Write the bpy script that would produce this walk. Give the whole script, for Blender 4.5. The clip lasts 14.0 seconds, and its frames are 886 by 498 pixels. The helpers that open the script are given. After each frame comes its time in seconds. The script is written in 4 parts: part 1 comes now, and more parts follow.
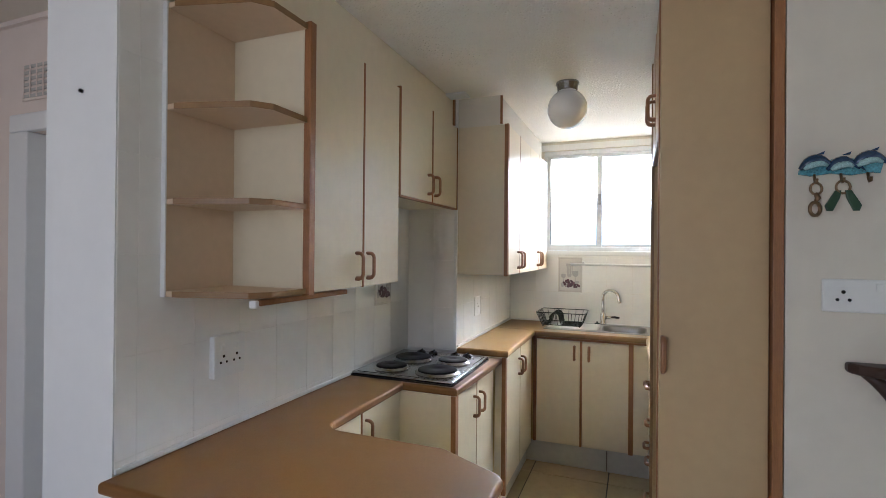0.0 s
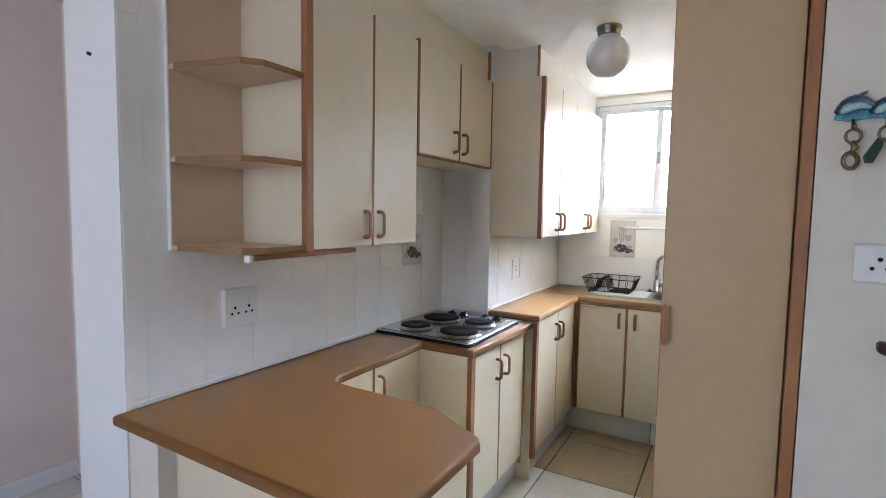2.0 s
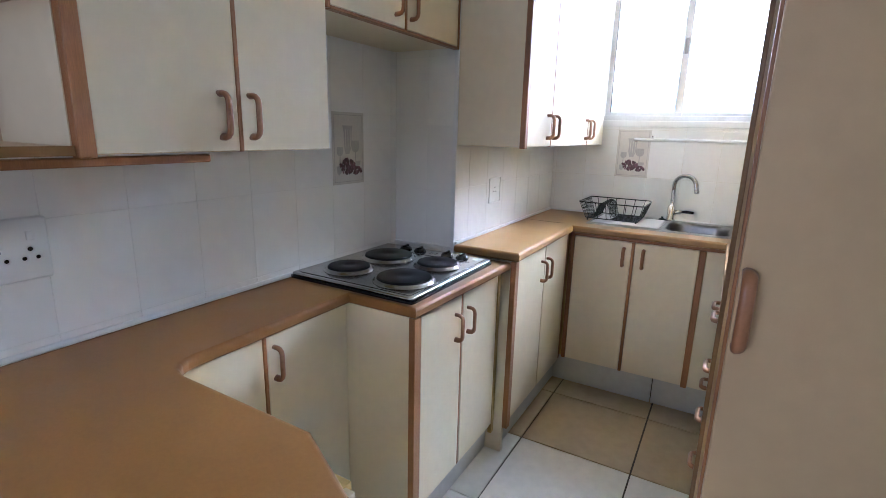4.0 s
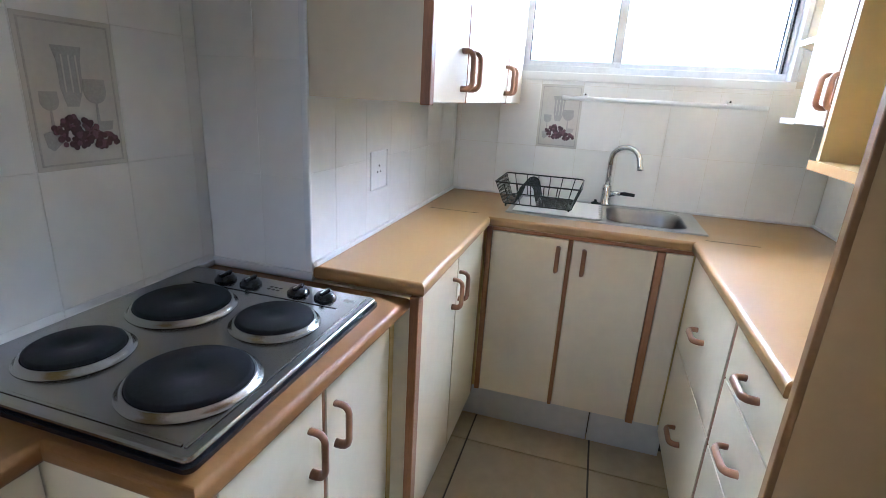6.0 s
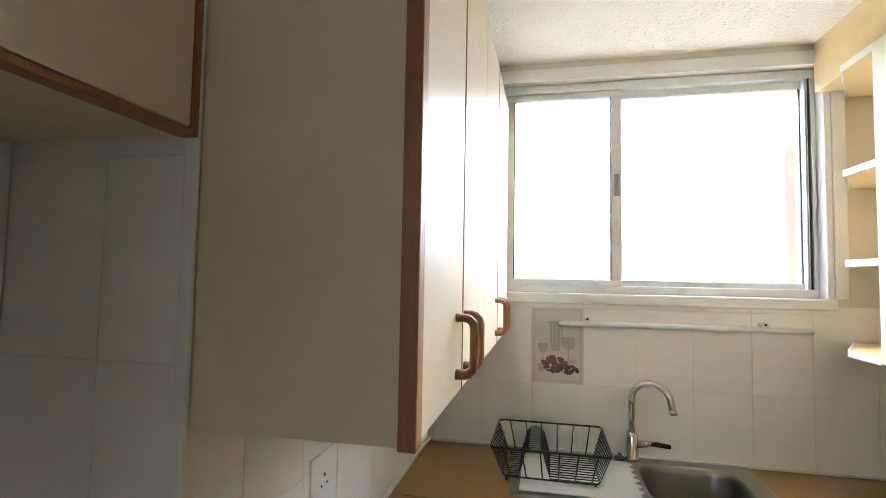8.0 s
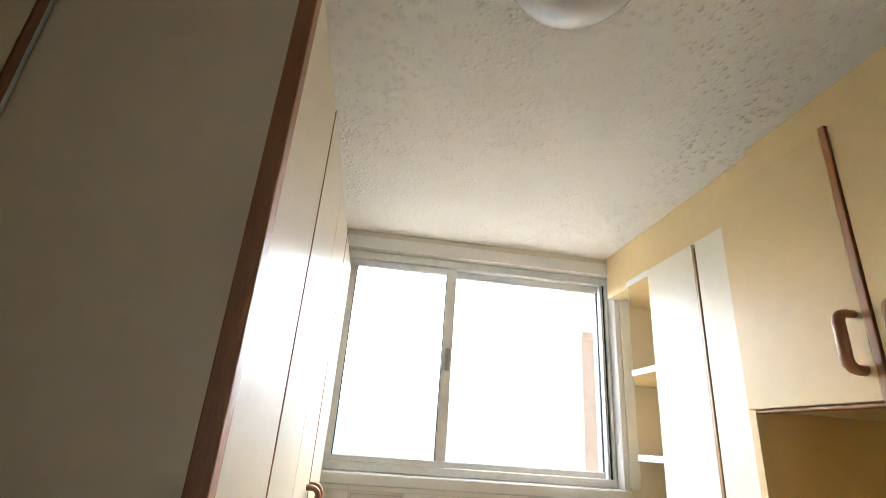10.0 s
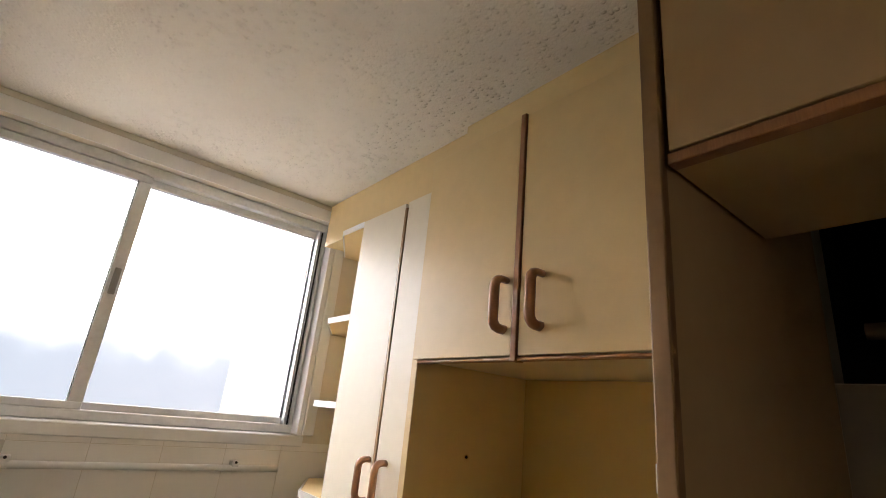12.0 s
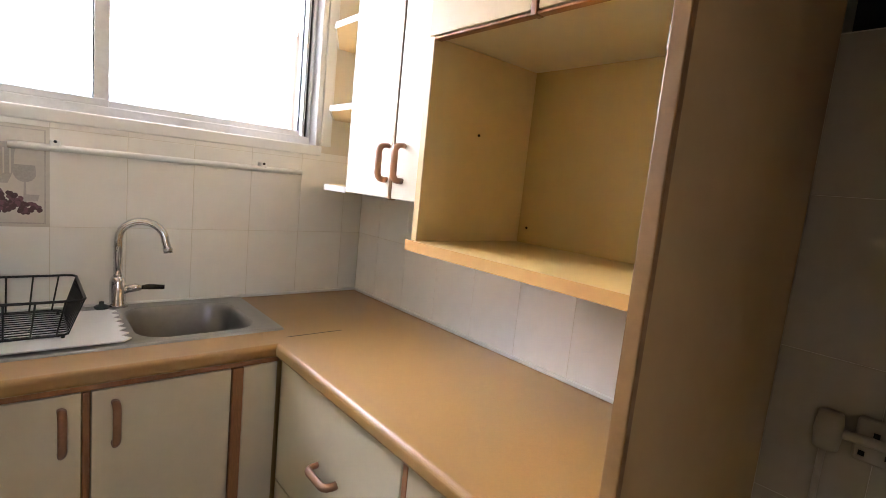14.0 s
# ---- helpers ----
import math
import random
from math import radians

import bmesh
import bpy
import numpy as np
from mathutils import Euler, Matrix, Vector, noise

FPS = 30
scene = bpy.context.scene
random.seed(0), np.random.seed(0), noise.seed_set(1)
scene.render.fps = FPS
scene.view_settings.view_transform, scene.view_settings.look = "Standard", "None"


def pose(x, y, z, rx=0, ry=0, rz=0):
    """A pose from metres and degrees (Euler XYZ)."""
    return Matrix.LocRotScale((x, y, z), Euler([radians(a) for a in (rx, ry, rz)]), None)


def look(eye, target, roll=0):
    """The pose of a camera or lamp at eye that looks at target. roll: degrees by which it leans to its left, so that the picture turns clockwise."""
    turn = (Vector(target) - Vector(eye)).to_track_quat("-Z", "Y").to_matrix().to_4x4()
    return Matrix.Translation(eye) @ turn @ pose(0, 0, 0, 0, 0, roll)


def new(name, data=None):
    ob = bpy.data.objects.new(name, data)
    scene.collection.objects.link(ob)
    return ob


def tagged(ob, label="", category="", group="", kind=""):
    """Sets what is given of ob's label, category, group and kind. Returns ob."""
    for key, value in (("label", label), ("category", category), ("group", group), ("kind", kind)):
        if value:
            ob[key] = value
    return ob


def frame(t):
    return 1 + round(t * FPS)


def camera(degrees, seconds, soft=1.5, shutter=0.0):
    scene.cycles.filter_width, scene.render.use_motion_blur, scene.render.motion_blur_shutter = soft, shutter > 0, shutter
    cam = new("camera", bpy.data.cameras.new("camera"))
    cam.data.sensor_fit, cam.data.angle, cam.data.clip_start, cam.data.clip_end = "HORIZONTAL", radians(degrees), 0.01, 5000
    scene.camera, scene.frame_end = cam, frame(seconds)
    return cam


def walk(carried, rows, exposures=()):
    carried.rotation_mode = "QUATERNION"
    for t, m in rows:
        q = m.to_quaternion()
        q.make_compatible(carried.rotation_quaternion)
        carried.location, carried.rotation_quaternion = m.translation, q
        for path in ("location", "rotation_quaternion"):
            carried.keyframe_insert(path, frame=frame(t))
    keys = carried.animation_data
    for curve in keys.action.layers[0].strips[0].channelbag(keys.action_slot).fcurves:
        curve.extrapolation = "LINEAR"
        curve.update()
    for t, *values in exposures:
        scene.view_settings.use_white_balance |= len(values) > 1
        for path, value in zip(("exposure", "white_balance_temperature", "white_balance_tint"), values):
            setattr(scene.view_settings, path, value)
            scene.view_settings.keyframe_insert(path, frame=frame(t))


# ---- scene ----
cam = camera(84.3, 14.0, soft=0.5)
PATH = [
    (0, (0.289, 0.419, 1.44), (-0.443, 2.28, 1.447), 0.5),
    (0.5, (0.439, 0.432, 1.456), (-0.528, 2.182, 1.47), 1.0),
    (1, (0.522, 0.451, 1.45), (-0.535, 2.149, 1.409), 1.1),
    (1.5, (0.533, 0.476, 1.447), (-0.532, 2.168, 1.369), 0.9),
    (2, (0.489, 0.564, 1.428), (-0.518, 2.285, 1.282), 1.0),
    (2.5, (0.374, 0.687, 1.409), (-0.495, 2.472, 1.16), 1.1),
    (3, (0.338, 0.826, 1.367), (-0.552, 2.591, 1.063), 1.2),
    (3.2, (0.353, 0.913, 1.363), (-0.588, 2.645, 1.027), 1.2),
    (5.3, (0.167, 1.692, 1.338), (-0.756, 3.358, 0.728), 1.9),
    (5.5, (0.128, 1.771, 1.331), (-0.72, 3.472, 0.71), 2.3),
    (6, (-0.008, 1.983, 1.328), (-0.541, 3.814, 0.728), 3.3),
    (6.5, (-0.071, 2.147, 1.307), (-0.393, 4.017, 0.675), 2.6),
    (7, (-0.09, 2.34, 1.311), (-0.319, 4.24, 0.73), 2.1),
    (7.5, (-0.166, 2.435, 1.402), (-0.464, 4.399, 1.168), 1.4),
    (8, (-0.211, 2.467, 1.501), (-0.628, 4.42, 1.612), 1.0),
    (10.3, (-0.224, 2.533, 1.564), (0.171, 4.346, 2.311), 4.8),
    (10.5, (-0.218, 2.552, 1.566), (0.304, 4.342, 2.291), 5.3),
    (11, (-0.194, 2.576, 1.565), (0.603, 4.267, 2.275), 5.9),
    (11.5, (-0.137, 2.577, 1.564), (0.874, 4.151, 2.271), 5.9),
    (12, (-0.097, 2.584, 1.553), (1.07, 4.074, 2.2), 5.8),
    (12.5, (-0.087, 2.528, 1.491), (1.070, 4.114, 1.870), 6.0),
    (13, (-0.087, 2.520, 1.426), (1.083, 4.136, 1.561), 6.1),
    (13.5, (-0.137, 2.558, 1.403), (1.082, 4.142, 1.340), 5.8),
    (14, (-0.140, 2.566, 1.349), (1.161, 4.063, 1.095), 5.8),
]
EXPOSURES = [(0.0, 0.66, 5650, 13), (0.5, 0.9, 5520, 15), (1.5, 1.08, 5400, 15), (3.0, 0.92, 5200, 16), (5.5, 0.86, 4960, 17), (6.5, 0.91, 4900, 13), (7.0, 0.80, 5000, 14), (7.5, 0.58, 5400, 11), (8.0, 0.2, 6050, 12), (10.5, -0.2, 6350, 13), (11.0, -0.48, 6480, 17), (12.0, -0.72, 6950, 21), (12.5, -0.6, 7000, 22), (13.5, -0.1, 6350, 22), (14.0, 0.25, 6150, 22)]
walk(cam, [(t, look(eye, target, roll)) for t, eye, target, roll in PATH], EXPOSURES)
EAST_W = 1.0
BACK_W, SKY_GLOW, HILL_COL, HILL_LO, HILL_HI = 10.5, 64.0, (0.0158, 0.0195, 0.023, 1), 2.05, 4.8


# ---- world, sun, window light and added fill ----
world = bpy.data.worlds.new("sky")
scene.world = world
world.use_nodes = True
wn = world.node_tree.nodes
sky = wn.new("ShaderNodeTexSky")
sky.sky_type = "NISHITA"
sky.sun_disc = False
sky.sun_elevation = radians(58)
sky.sun_rotation = radians(-129)
wn["Background"].inputs[1].default_value = 0.12
world.node_tree.links.new(sky.outputs[0], wn["Background"].inputs[0])

sun = new("sun", bpy.data.lights.new("sun", "SUN"))
sun.data.energy, sun.data.angle, sun.data.color = 2.2, radians(3), (1.0, 0.96, 0.9)
sun.matrix_world = look((-5, -4, 10), (0, 0, 0))

# daylight in the big living-room window behind the walker
back_light = new("window_daylight", bpy.data.lights.new("window_daylight", "AREA"))
back_light.data.shape, back_light.data.size, back_light.data.size_y = "RECTANGLE", 1.7, 1.3
back_light.data.energy, back_light.data.color = BACK_W, (0.98, 0.95, 0.96)
back_light.matrix_world = look((-0.8, -1.55, 1.6), (-0.8, 0, 1.4))

# added fill from the unseen east side, brightens the left tiles
east_light = new("east_window_daylight", bpy.data.lights.new("east_window_daylight", "AREA"))
east_light.data.shape, east_light.data.size, east_light.data.size_y = "RECTANGLE", 1.7, 1.3
east_light.data.energy, east_light.data.color = EAST_W, (1.0, 0.93, 0.88)
east_light.matrix_world = look((3.15, -0.2, 1.6), (0, 0.2, 1.4))

# ---- materials ----
def mat(name, col, rough=0.5, metal=0.0, var=0.0, scale=8.0, bump=0.0, bscale=120.0, coat=0.0, stretch=None, island=0.0, dirt=0.0, spec=0.5):
    m = bpy.data.materials.new(name)
    m.use_nodes = True
    nt, n = m.node_tree, m.node_tree.nodes
    b = n["Principled BSDF"]
    b.inputs["Base Color"].default_value = (*col, 1)
    b.inputs["Roughness"].default_value = rough
    b.inputs["Metallic"].default_value = metal
    b.inputs["Coat Weight"].default_value = coat
    b.inputs["Specular IOR Level"].default_value = spec
    tc = n.new("ShaderNodeTexCoord")
    mp = n.new("ShaderNodeMapping")
    if stretch:
        mp.inputs["Scale"].default_value = stretch
    nt.links.new(tc.outputs["Object"], mp.inputs[0])

    def tex(sc, detail=4):
        t = n.new("ShaderNodeTexNoise")
        t.inputs["Scale"].default_value, t.inputs["Detail"].default_value = sc, detail
        nt.links.new(mp.outputs[0], t.inputs["Vector"])
        return t
    if var or dirt or island:
        big, small = tex(scale * 0.22, 3), tex(scale * 4, 5)
        add = n.new("ShaderNodeMath"); add.operation = "ADD"
        nt.links.new(big.outputs[0], add.inputs[0]); nt.links.new(small.outputs[0], add.inputs[1])
        rng = n.new("ShaderNodeMapRange")
        rng.inputs[1].default_value, rng.inputs[2].default_value = 0.65, 1.35
        rng.inputs[3].default_value, rng.inputs[4].default_value = 1 - var, 1 + var
        nt.links.new(add.outputs[0], rng.inputs[0])
        last = rng.outputs[0]
        if island:
            oi = n.new("ShaderNodeObjectInfo")
            r2 = n.new("ShaderNodeMapRange")
            r2.inputs[3].default_value, r2.inputs[4].default_value = 1 - island, 1 + island
            nt.links.new(oi.outputs["Random"], r2.inputs[0])
            mul = n.new("ShaderNodeMath"); mul.operation = "MULTIPLY"
            nt.links.new(last, mul.inputs[0]); nt.links.new(r2.outputs[0], mul.inputs[1])
            last = mul.outputs[0]
        if dirt:
            dn = tex(scale * 0.7, 8)
            r3 = n.new("ShaderNodeMapRange")
            r3.inputs[1].default_value, r3.inputs[2].default_value = 0.58, 0.75
            r3.inputs[3].default_value, r3.inputs[4].default_value = 1.0, 1 - dirt
            nt.links.new(dn.outputs[0], r3.inputs[0])
            mul = n.new("ShaderNodeMath"); mul.operation = "MULTIPLY"
            nt.links.new(last, mul.inputs[0]); nt.links.new(r3.outputs[0], mul.inputs[1])
            last = mul.outputs[0]
        hs = n.new("ShaderNodeVectorMath"); hs.operation = "SCALE"
        hs.inputs[0].default_value = col
        nt.links.new(last, hs.inputs["Scale"])
        nt.links.new(hs.outputs[0], b.inputs["Base Color"])
        rr = n.new("ShaderNodeMapRange")
        rr.inputs[3].default_value, rr.inputs[4].default_value = (max(0.285, rough - 0.08), rough + 0.1) if rough >= 0.28 else (max(0.02, rough - 0.08), min(0.26, rough + 0.1))
        nt.links.new(big.outputs[0], rr.inputs[0]); nt.links.new(rr.outputs[0], b.inputs["Roughness"])
    if bump:
        bt = tex(bscale, 3)
        bp = n.new("ShaderNodeBump")
        bp.inputs["Strength"].default_value, bp.inputs["Distance"].default_value = bump, 0.004
        nt.links.new(bt.outputs[0], bp.inputs["Height"]); nt.links.new(bp.outputs[0], b.inputs["Normal"])
    return m


M = dict(
    cream=mat("cream_melamine", (0.70, 0.61, 0.445), 0.30, var=0.035, scale=7, bump=0.04, bscale=420),
    # board tone lowered to hold the shade inside the open nook
    carcass=mat("shaded_carcass_board", (0.50, 0.34, 0.112), 0.5, var=0.04, scale=6, bump=0.03, bscale=300),
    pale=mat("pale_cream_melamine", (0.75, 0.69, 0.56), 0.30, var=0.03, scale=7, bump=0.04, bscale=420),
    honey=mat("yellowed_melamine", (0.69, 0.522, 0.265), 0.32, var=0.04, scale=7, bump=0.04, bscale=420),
    # tan board with the fridge recess's shade darkened into its tone
    shaded_tan_board=mat("shaded_tan_board", (0.44, 0.285, 0.125), 0.42, var=0.05, scale=7, bump=0.04, bscale=420),
    lip=mat("orange_tan_edging", (0.50, 0.285, 0.085), 0.4, var=0.06, scale=12),
    # beige lowered from cream; the tall cupboard's dimmer light is in it
    beige=mat("shaded_beige_board", (0.45, 0.32, 0.172), 0.42, var=0.04, scale=7, bump=0.04, bscale=420),
    grape2=mat("printed_mid_plum", (0.15, 0.065, 0.08), 0.3, var=0.4, scale=90),
    shelf=mat("tan_shelf_board", (0.62, 0.465, 0.315), 0.45, var=0.05, scale=8, bump=0.04, bscale=300),
    trim=mat("brown_wood_trim", (0.28, 0.120, 0.042), 0.40, var=0.22, scale=20, bump=0.15, bscale=90, stretch=(8, 8, 0.6)),
    tan_trim=mat("tan_edge_trim", (0.23, 0.122, 0.042), 0.35, var=0.10, scale=20),
    handle=mat("brown_handle", (0.29, 0.132, 0.058), 0.33, var=0.10, scale=40, coat=0.2),
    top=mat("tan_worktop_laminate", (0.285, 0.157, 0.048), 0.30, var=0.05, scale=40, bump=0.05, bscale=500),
    # laminate tone darkened for the low top, which gets less light
    top_low=mat("dimmed_worktop_laminate", (0.186, 0.083, 0.020), 0.42, var=0.08, scale=40, bump=0.05, bscale=500, spec=0.28),
    tile=mat("white_glazed_tile", (0.86, 0.845, 0.81), 0.20, var=0.025, scale=6, bump=0.03, bscale=25, island=0.02),
    # glazed tile darkened so the fridge recess's shade sits in its colour
    recess_tile=mat("recess_shaded_tile", (0.40, 0.345, 0.27), 0.3, var=0.06, scale=6, bump=0.03, bscale=25, island=0.03),
    grout=mat("pale_grout", (0.80, 0.785, 0.75), 0.9, var=0.1, scale=30, bump=0.2, bscale=300),
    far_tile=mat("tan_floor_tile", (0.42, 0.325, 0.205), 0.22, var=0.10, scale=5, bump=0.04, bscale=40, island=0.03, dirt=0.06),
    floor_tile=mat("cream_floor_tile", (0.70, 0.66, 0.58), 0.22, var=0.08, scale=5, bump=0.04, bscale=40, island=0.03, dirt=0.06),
    floor_grout=mat("dark_floor_grout", (0.055, 0.045, 0.038), 0.9, var=0.2, scale=30, bump=0.2, bscale=300),
    wall=mat("cream_painted_plaster", (0.68, 0.63, 0.54), 0.7, var=0.03, scale=4, bump=0.10, bscale=90, dirt=0.03),
    white=mat("white_gloss_paint", (0.78, 0.78, 0.77), 0.35, var=0.02, scale=6, bump=0.05, bscale=60),
    hall=mat("pinkish_plaster", (0.76, 0.66, 0.59), 0.75, var=0.03, scale=3, bump=0.10, bscale=80),
    plinth=mat("grey_plinth_board", (0.50, 0.48, 0.44), 0.5, var=0.08, scale=6, dirt=0.1),
    steel=mat("brushed_steel", (0.32, 0.315, 0.31), 0.20, metal=1.0, var=0.03, scale=14),
    ring=mat("bright_rolled_steel", (0.38, 0.37, 0.36), 0.27, metal=1.0, var=0.05, scale=14),
    sink=mat("satin_sink_steel", (0.31, 0.305, 0.30), 0.30, metal=1.0, var=0.05, scale=14),
    chrome=mat("polished_chrome", (0.75, 0.75, 0.75), 0.09, metal=1.0),
    alu=mat("worn_aluminium", (0.70, 0.71, 0.72), 0.38, metal=0.2, var=0.08, scale=20, dirt=0.15),
    iron=mat("cast_iron_plate", (0.010, 0.0095, 0.0095), 0.5, var=0.25, scale=30, bump=0.04, bscale=380, spec=0.06),
    black=mat("black_plastic", (0.008, 0.008, 0.009), 0.25),
    seal=mat("black_rubber_seal", (0.015, 0.015, 0.015), 0.7),
    wire=mat("black_coated_wire", (0.012, 0.016, 0.015), 0.3),
    cup=mat("dark_green_plastic", (0.014, 0.032, 0.028), 0.4, var=0.1, scale=30),
    mat=mat("white_rubber_mat", (0.80, 0.80, 0.79), 0.5, var=0.03, scale=20),
    plastic=mat("white_plastic", (0.76, 0.76, 0.74), 0.3, var=0.01, scale=20),
    # near black puts the cavity's darkness into the colour
    void=mat("near_black_cavity_shade", (0.012, 0.011, 0.010), 0.9, var=0.2, scale=10),
    dark_wood=mat("dark_carved_wood", (0.045, 0.02, 0.012), 0.4, var=0.3, scale=25, bump=0.2, bscale=60, stretch=(1, 1, 6)),
    blue=mat("deep_blue_glaze", (0.010, 0.045, 0.11), 0.2, var=0.5, scale=60, coat=0.4),
    turq=mat("turquoise_glaze", (0.10, 0.33, 0.42), 0.2, var=0.6, scale=60, coat=0.4),
    belly=mat("pale_turquoise_glaze", (0.30, 0.50, 0.53), 0.2, var=0.5, scale=90, coat=0.4),
    bronze=mat("old_brass", (0.24, 0.16, 0.09), 0.35, metal=0.9, var=0.2, scale=80),
    green=mat("green_key_fob", (0.012, 0.05, 0.022), 0.35, var=0.1, scale=60),
    grape=mat("printed_dark_plum", (0.075, 0.03, 0.035), 0.3, var=0.4, scale=90),
    border=mat("printed_border_grey", (0.46, 0.43, 0.39), 0.3, var=0.2, scale=80),
    print=mat("printed_pale_grey", (0.40, 0.38, 0.355), 0.3, var=0.15, scale=60),
    tileprint=mat("printed_tile_cream", (0.62, 0.585, 0.53), 0.25, var=0.05, scale=20),
    peach=mat("peach_render_wall", (0.80, 0.62, 0.48), 0.9, var=0.05, scale=2, bump=0.1, bscale=60),
    ground=mat("pale_concrete_ground", (0.34, 0.33, 0.31), 0.9, var=0.1, scale=1),
    stain=mat("dark_joint_filler", (0.06, 0.05, 0.045), 0.8),
)


def stipple(name, col):
    """Hand-dabbed ceiling coating: soft dabs in patches."""
    m = mat(name, col, 0.8, var=0.02, scale=2)
    nt, n = m.node_tree, m.node_tree.nodes
    tc = n.new("ShaderNodeTexCoord")
    dabs = n.new("ShaderNodeTexVoronoi"); dabs.inputs["Scale"].default_value = 62
    fine = n.new("ShaderNodeTexNoise"); fine.inputs["Scale"].default_value, fine.inputs["Detail"].default_value = 120, 3
    patch = n.new("ShaderNodeTexNoise"); patch.inputs["Scale"].default_value = 2.2
    for t in (dabs, fine, patch):
        nt.links.new(tc.outputs["Object"], t.inputs["Vector"])
    cut = n.new("ShaderNodeMapRange"); cut.interpolation_type = "SMOOTHSTEP"
    cut.inputs[1].default_value, cut.inputs[2].default_value = 0.10, 0.42
    cut.inputs[3].default_value, cut.inputs[4].default_value = 1.0, 0.0
    nt.links.new(dabs.outputs["Distance"], cut.inputs[0])
    pr = n.new("ShaderNodeMapRange")
    pr.inputs[1].default_value, pr.inputs[2].default_value = 0.40, 0.60
    pr.inputs[3].default_value = 0.35
    nt.links.new(patch.outputs[0], pr.inputs[0])
    mul = n.new("ShaderNodeMath"); mul.operation = "MULTIPLY"
    nt.links.new(cut.outputs[0], mul.inputs[0]); nt.links.new(pr.outputs[0], mul.inputs[1])
    ad = n.new("ShaderNodeMath"); ad.operation = "MULTIPLY_ADD"; ad.inputs[1].default_value = 0.8
    nt.links.new(fine.outputs[0], ad.inputs[0]); nt.links.new(mul.outputs[0], ad.inputs[2])
    bp = n.new("ShaderNodeBump"); bp.inputs["Strength"].default_value, bp.inputs["Distance"].default_value = 0.85, 0.0045
    nt.links.new(ad.outputs[0], bp.inputs["Height"])
    nt.links.new(bp.outputs[0], n["Principled BSDF"].inputs["Normal"])
    return m


M["ceiling"] = stipple("stippled_white_ceiling", (0.88, 0.84, 0.745))


def glass(name):
    m = bpy.data.materials.new(name)
    m.use_nodes = True
    nt, n = m.node_tree, m.node_tree.nodes
    g = n["Principled BSDF"]
    g.inputs["Base Color"].default_value = (1, 1, 1, 1)
    g.inputs["Transmission Weight"].default_value, g.inputs["Roughness"].default_value, g.inputs["IOR"].default_value = 1.0, 0.0, 1.03
    return m


M["glass"] = glass("window_glass")
opal = mat("opal_glass", (0.88, 0.87, 0.85), 0.12, var=0.01, coat=0.3)
opal.node_tree.nodes["Principled BSDF"].inputs["Transmission Weight"].default_value = 0.0
M["opal"] = opal


def backdrop_sky():
    """Overcast glare above a low band of hazy hills."""
    m = bpy.data.materials.new("bright_hazy_sky")
    m.use_nodes = True
    nt, n = m.node_tree, m.node_tree.nodes
    b = n["Principled BSDF"]
    b.inputs["Base Color"].default_value = (0, 0, 0, 1)
    tc = n.new("ShaderNodeTexCoord")
    sep = n.new("ShaderNodeSeparateXYZ")
    nt.links.new(tc.outputs["Object"], sep.inputs[0])
    nz = n.new("ShaderNodeTexNoise"); nz.inputs["Scale"].default_value, nz.inputs["Detail"].default_value = 1.6, 2
    nt.links.new(tc.outputs["Object"], nz.inputs["Vector"])
    ridge = n.new("ShaderNodeMath"); ridge.operation = "MULTIPLY_ADD"
    ridge.inputs[1].default_value = 1.0
    nt.links.new(nz.outputs[0], ridge.inputs[0]); nt.links.new(sep.outputs[2], ridge.inputs[2])
    ramp = n.new("ShaderNodeMapRange")
    ramp.inputs[1].default_value, ramp.inputs[2].default_value = HILL_LO, HILL_HI
    nt.links.new(ridge.outputs[0], ramp.inputs[0])
    mx = n.new("ShaderNodeMix"); mx.data_type = "RGBA"
    mx.inputs["A"].default_value, mx.inputs["B"].default_value = HILL_COL, (0.91, 0.965, 1.0, 1)
    haze = n.new("ShaderNodeMath"); haze.operation = "POWER"
    haze.inputs[1].default_value = 4.0
    nt.links.new(ramp.outputs[0], haze.inputs[0])
    nt.links.new(haze.outputs[0], mx.inputs["Factor"])
    nt.links.new(mx.outputs["Result"], b.inputs["Emission Color"])
    b.inputs["Emission Strength"].default_value = SKY_GLOW
    return m


M["skyglow"] = backdrop_sky()

# ---- mesh helpers ----
ORIGIN = {}


def bx(bm, x0, x1, y0, y1, z0, z1, bevel=0.0):
    r = bmesh.ops.create_cube(bm, size=1, matrix=Matrix.LocRotScale(((x0 + x1) / 2, (y0 + y1) / 2, (z0 + z1) / 2), None, (abs(x1 - x0), abs(y1 - y0), abs(z1 - z0))))
    if bevel:
        es = {e for v in r["verts"] for e in v.link_edges}
        bmesh.ops.bevel(bm, geom=list(es), offset=bevel, segments=2, affect="EDGES", profile=0.5)
    return bm


def box(x0, x1, y0, y1, z0, z1, bevel=0.0):
    return bx(bmesh.new(), x0, x1, y0, y1, z0, z1, bevel)


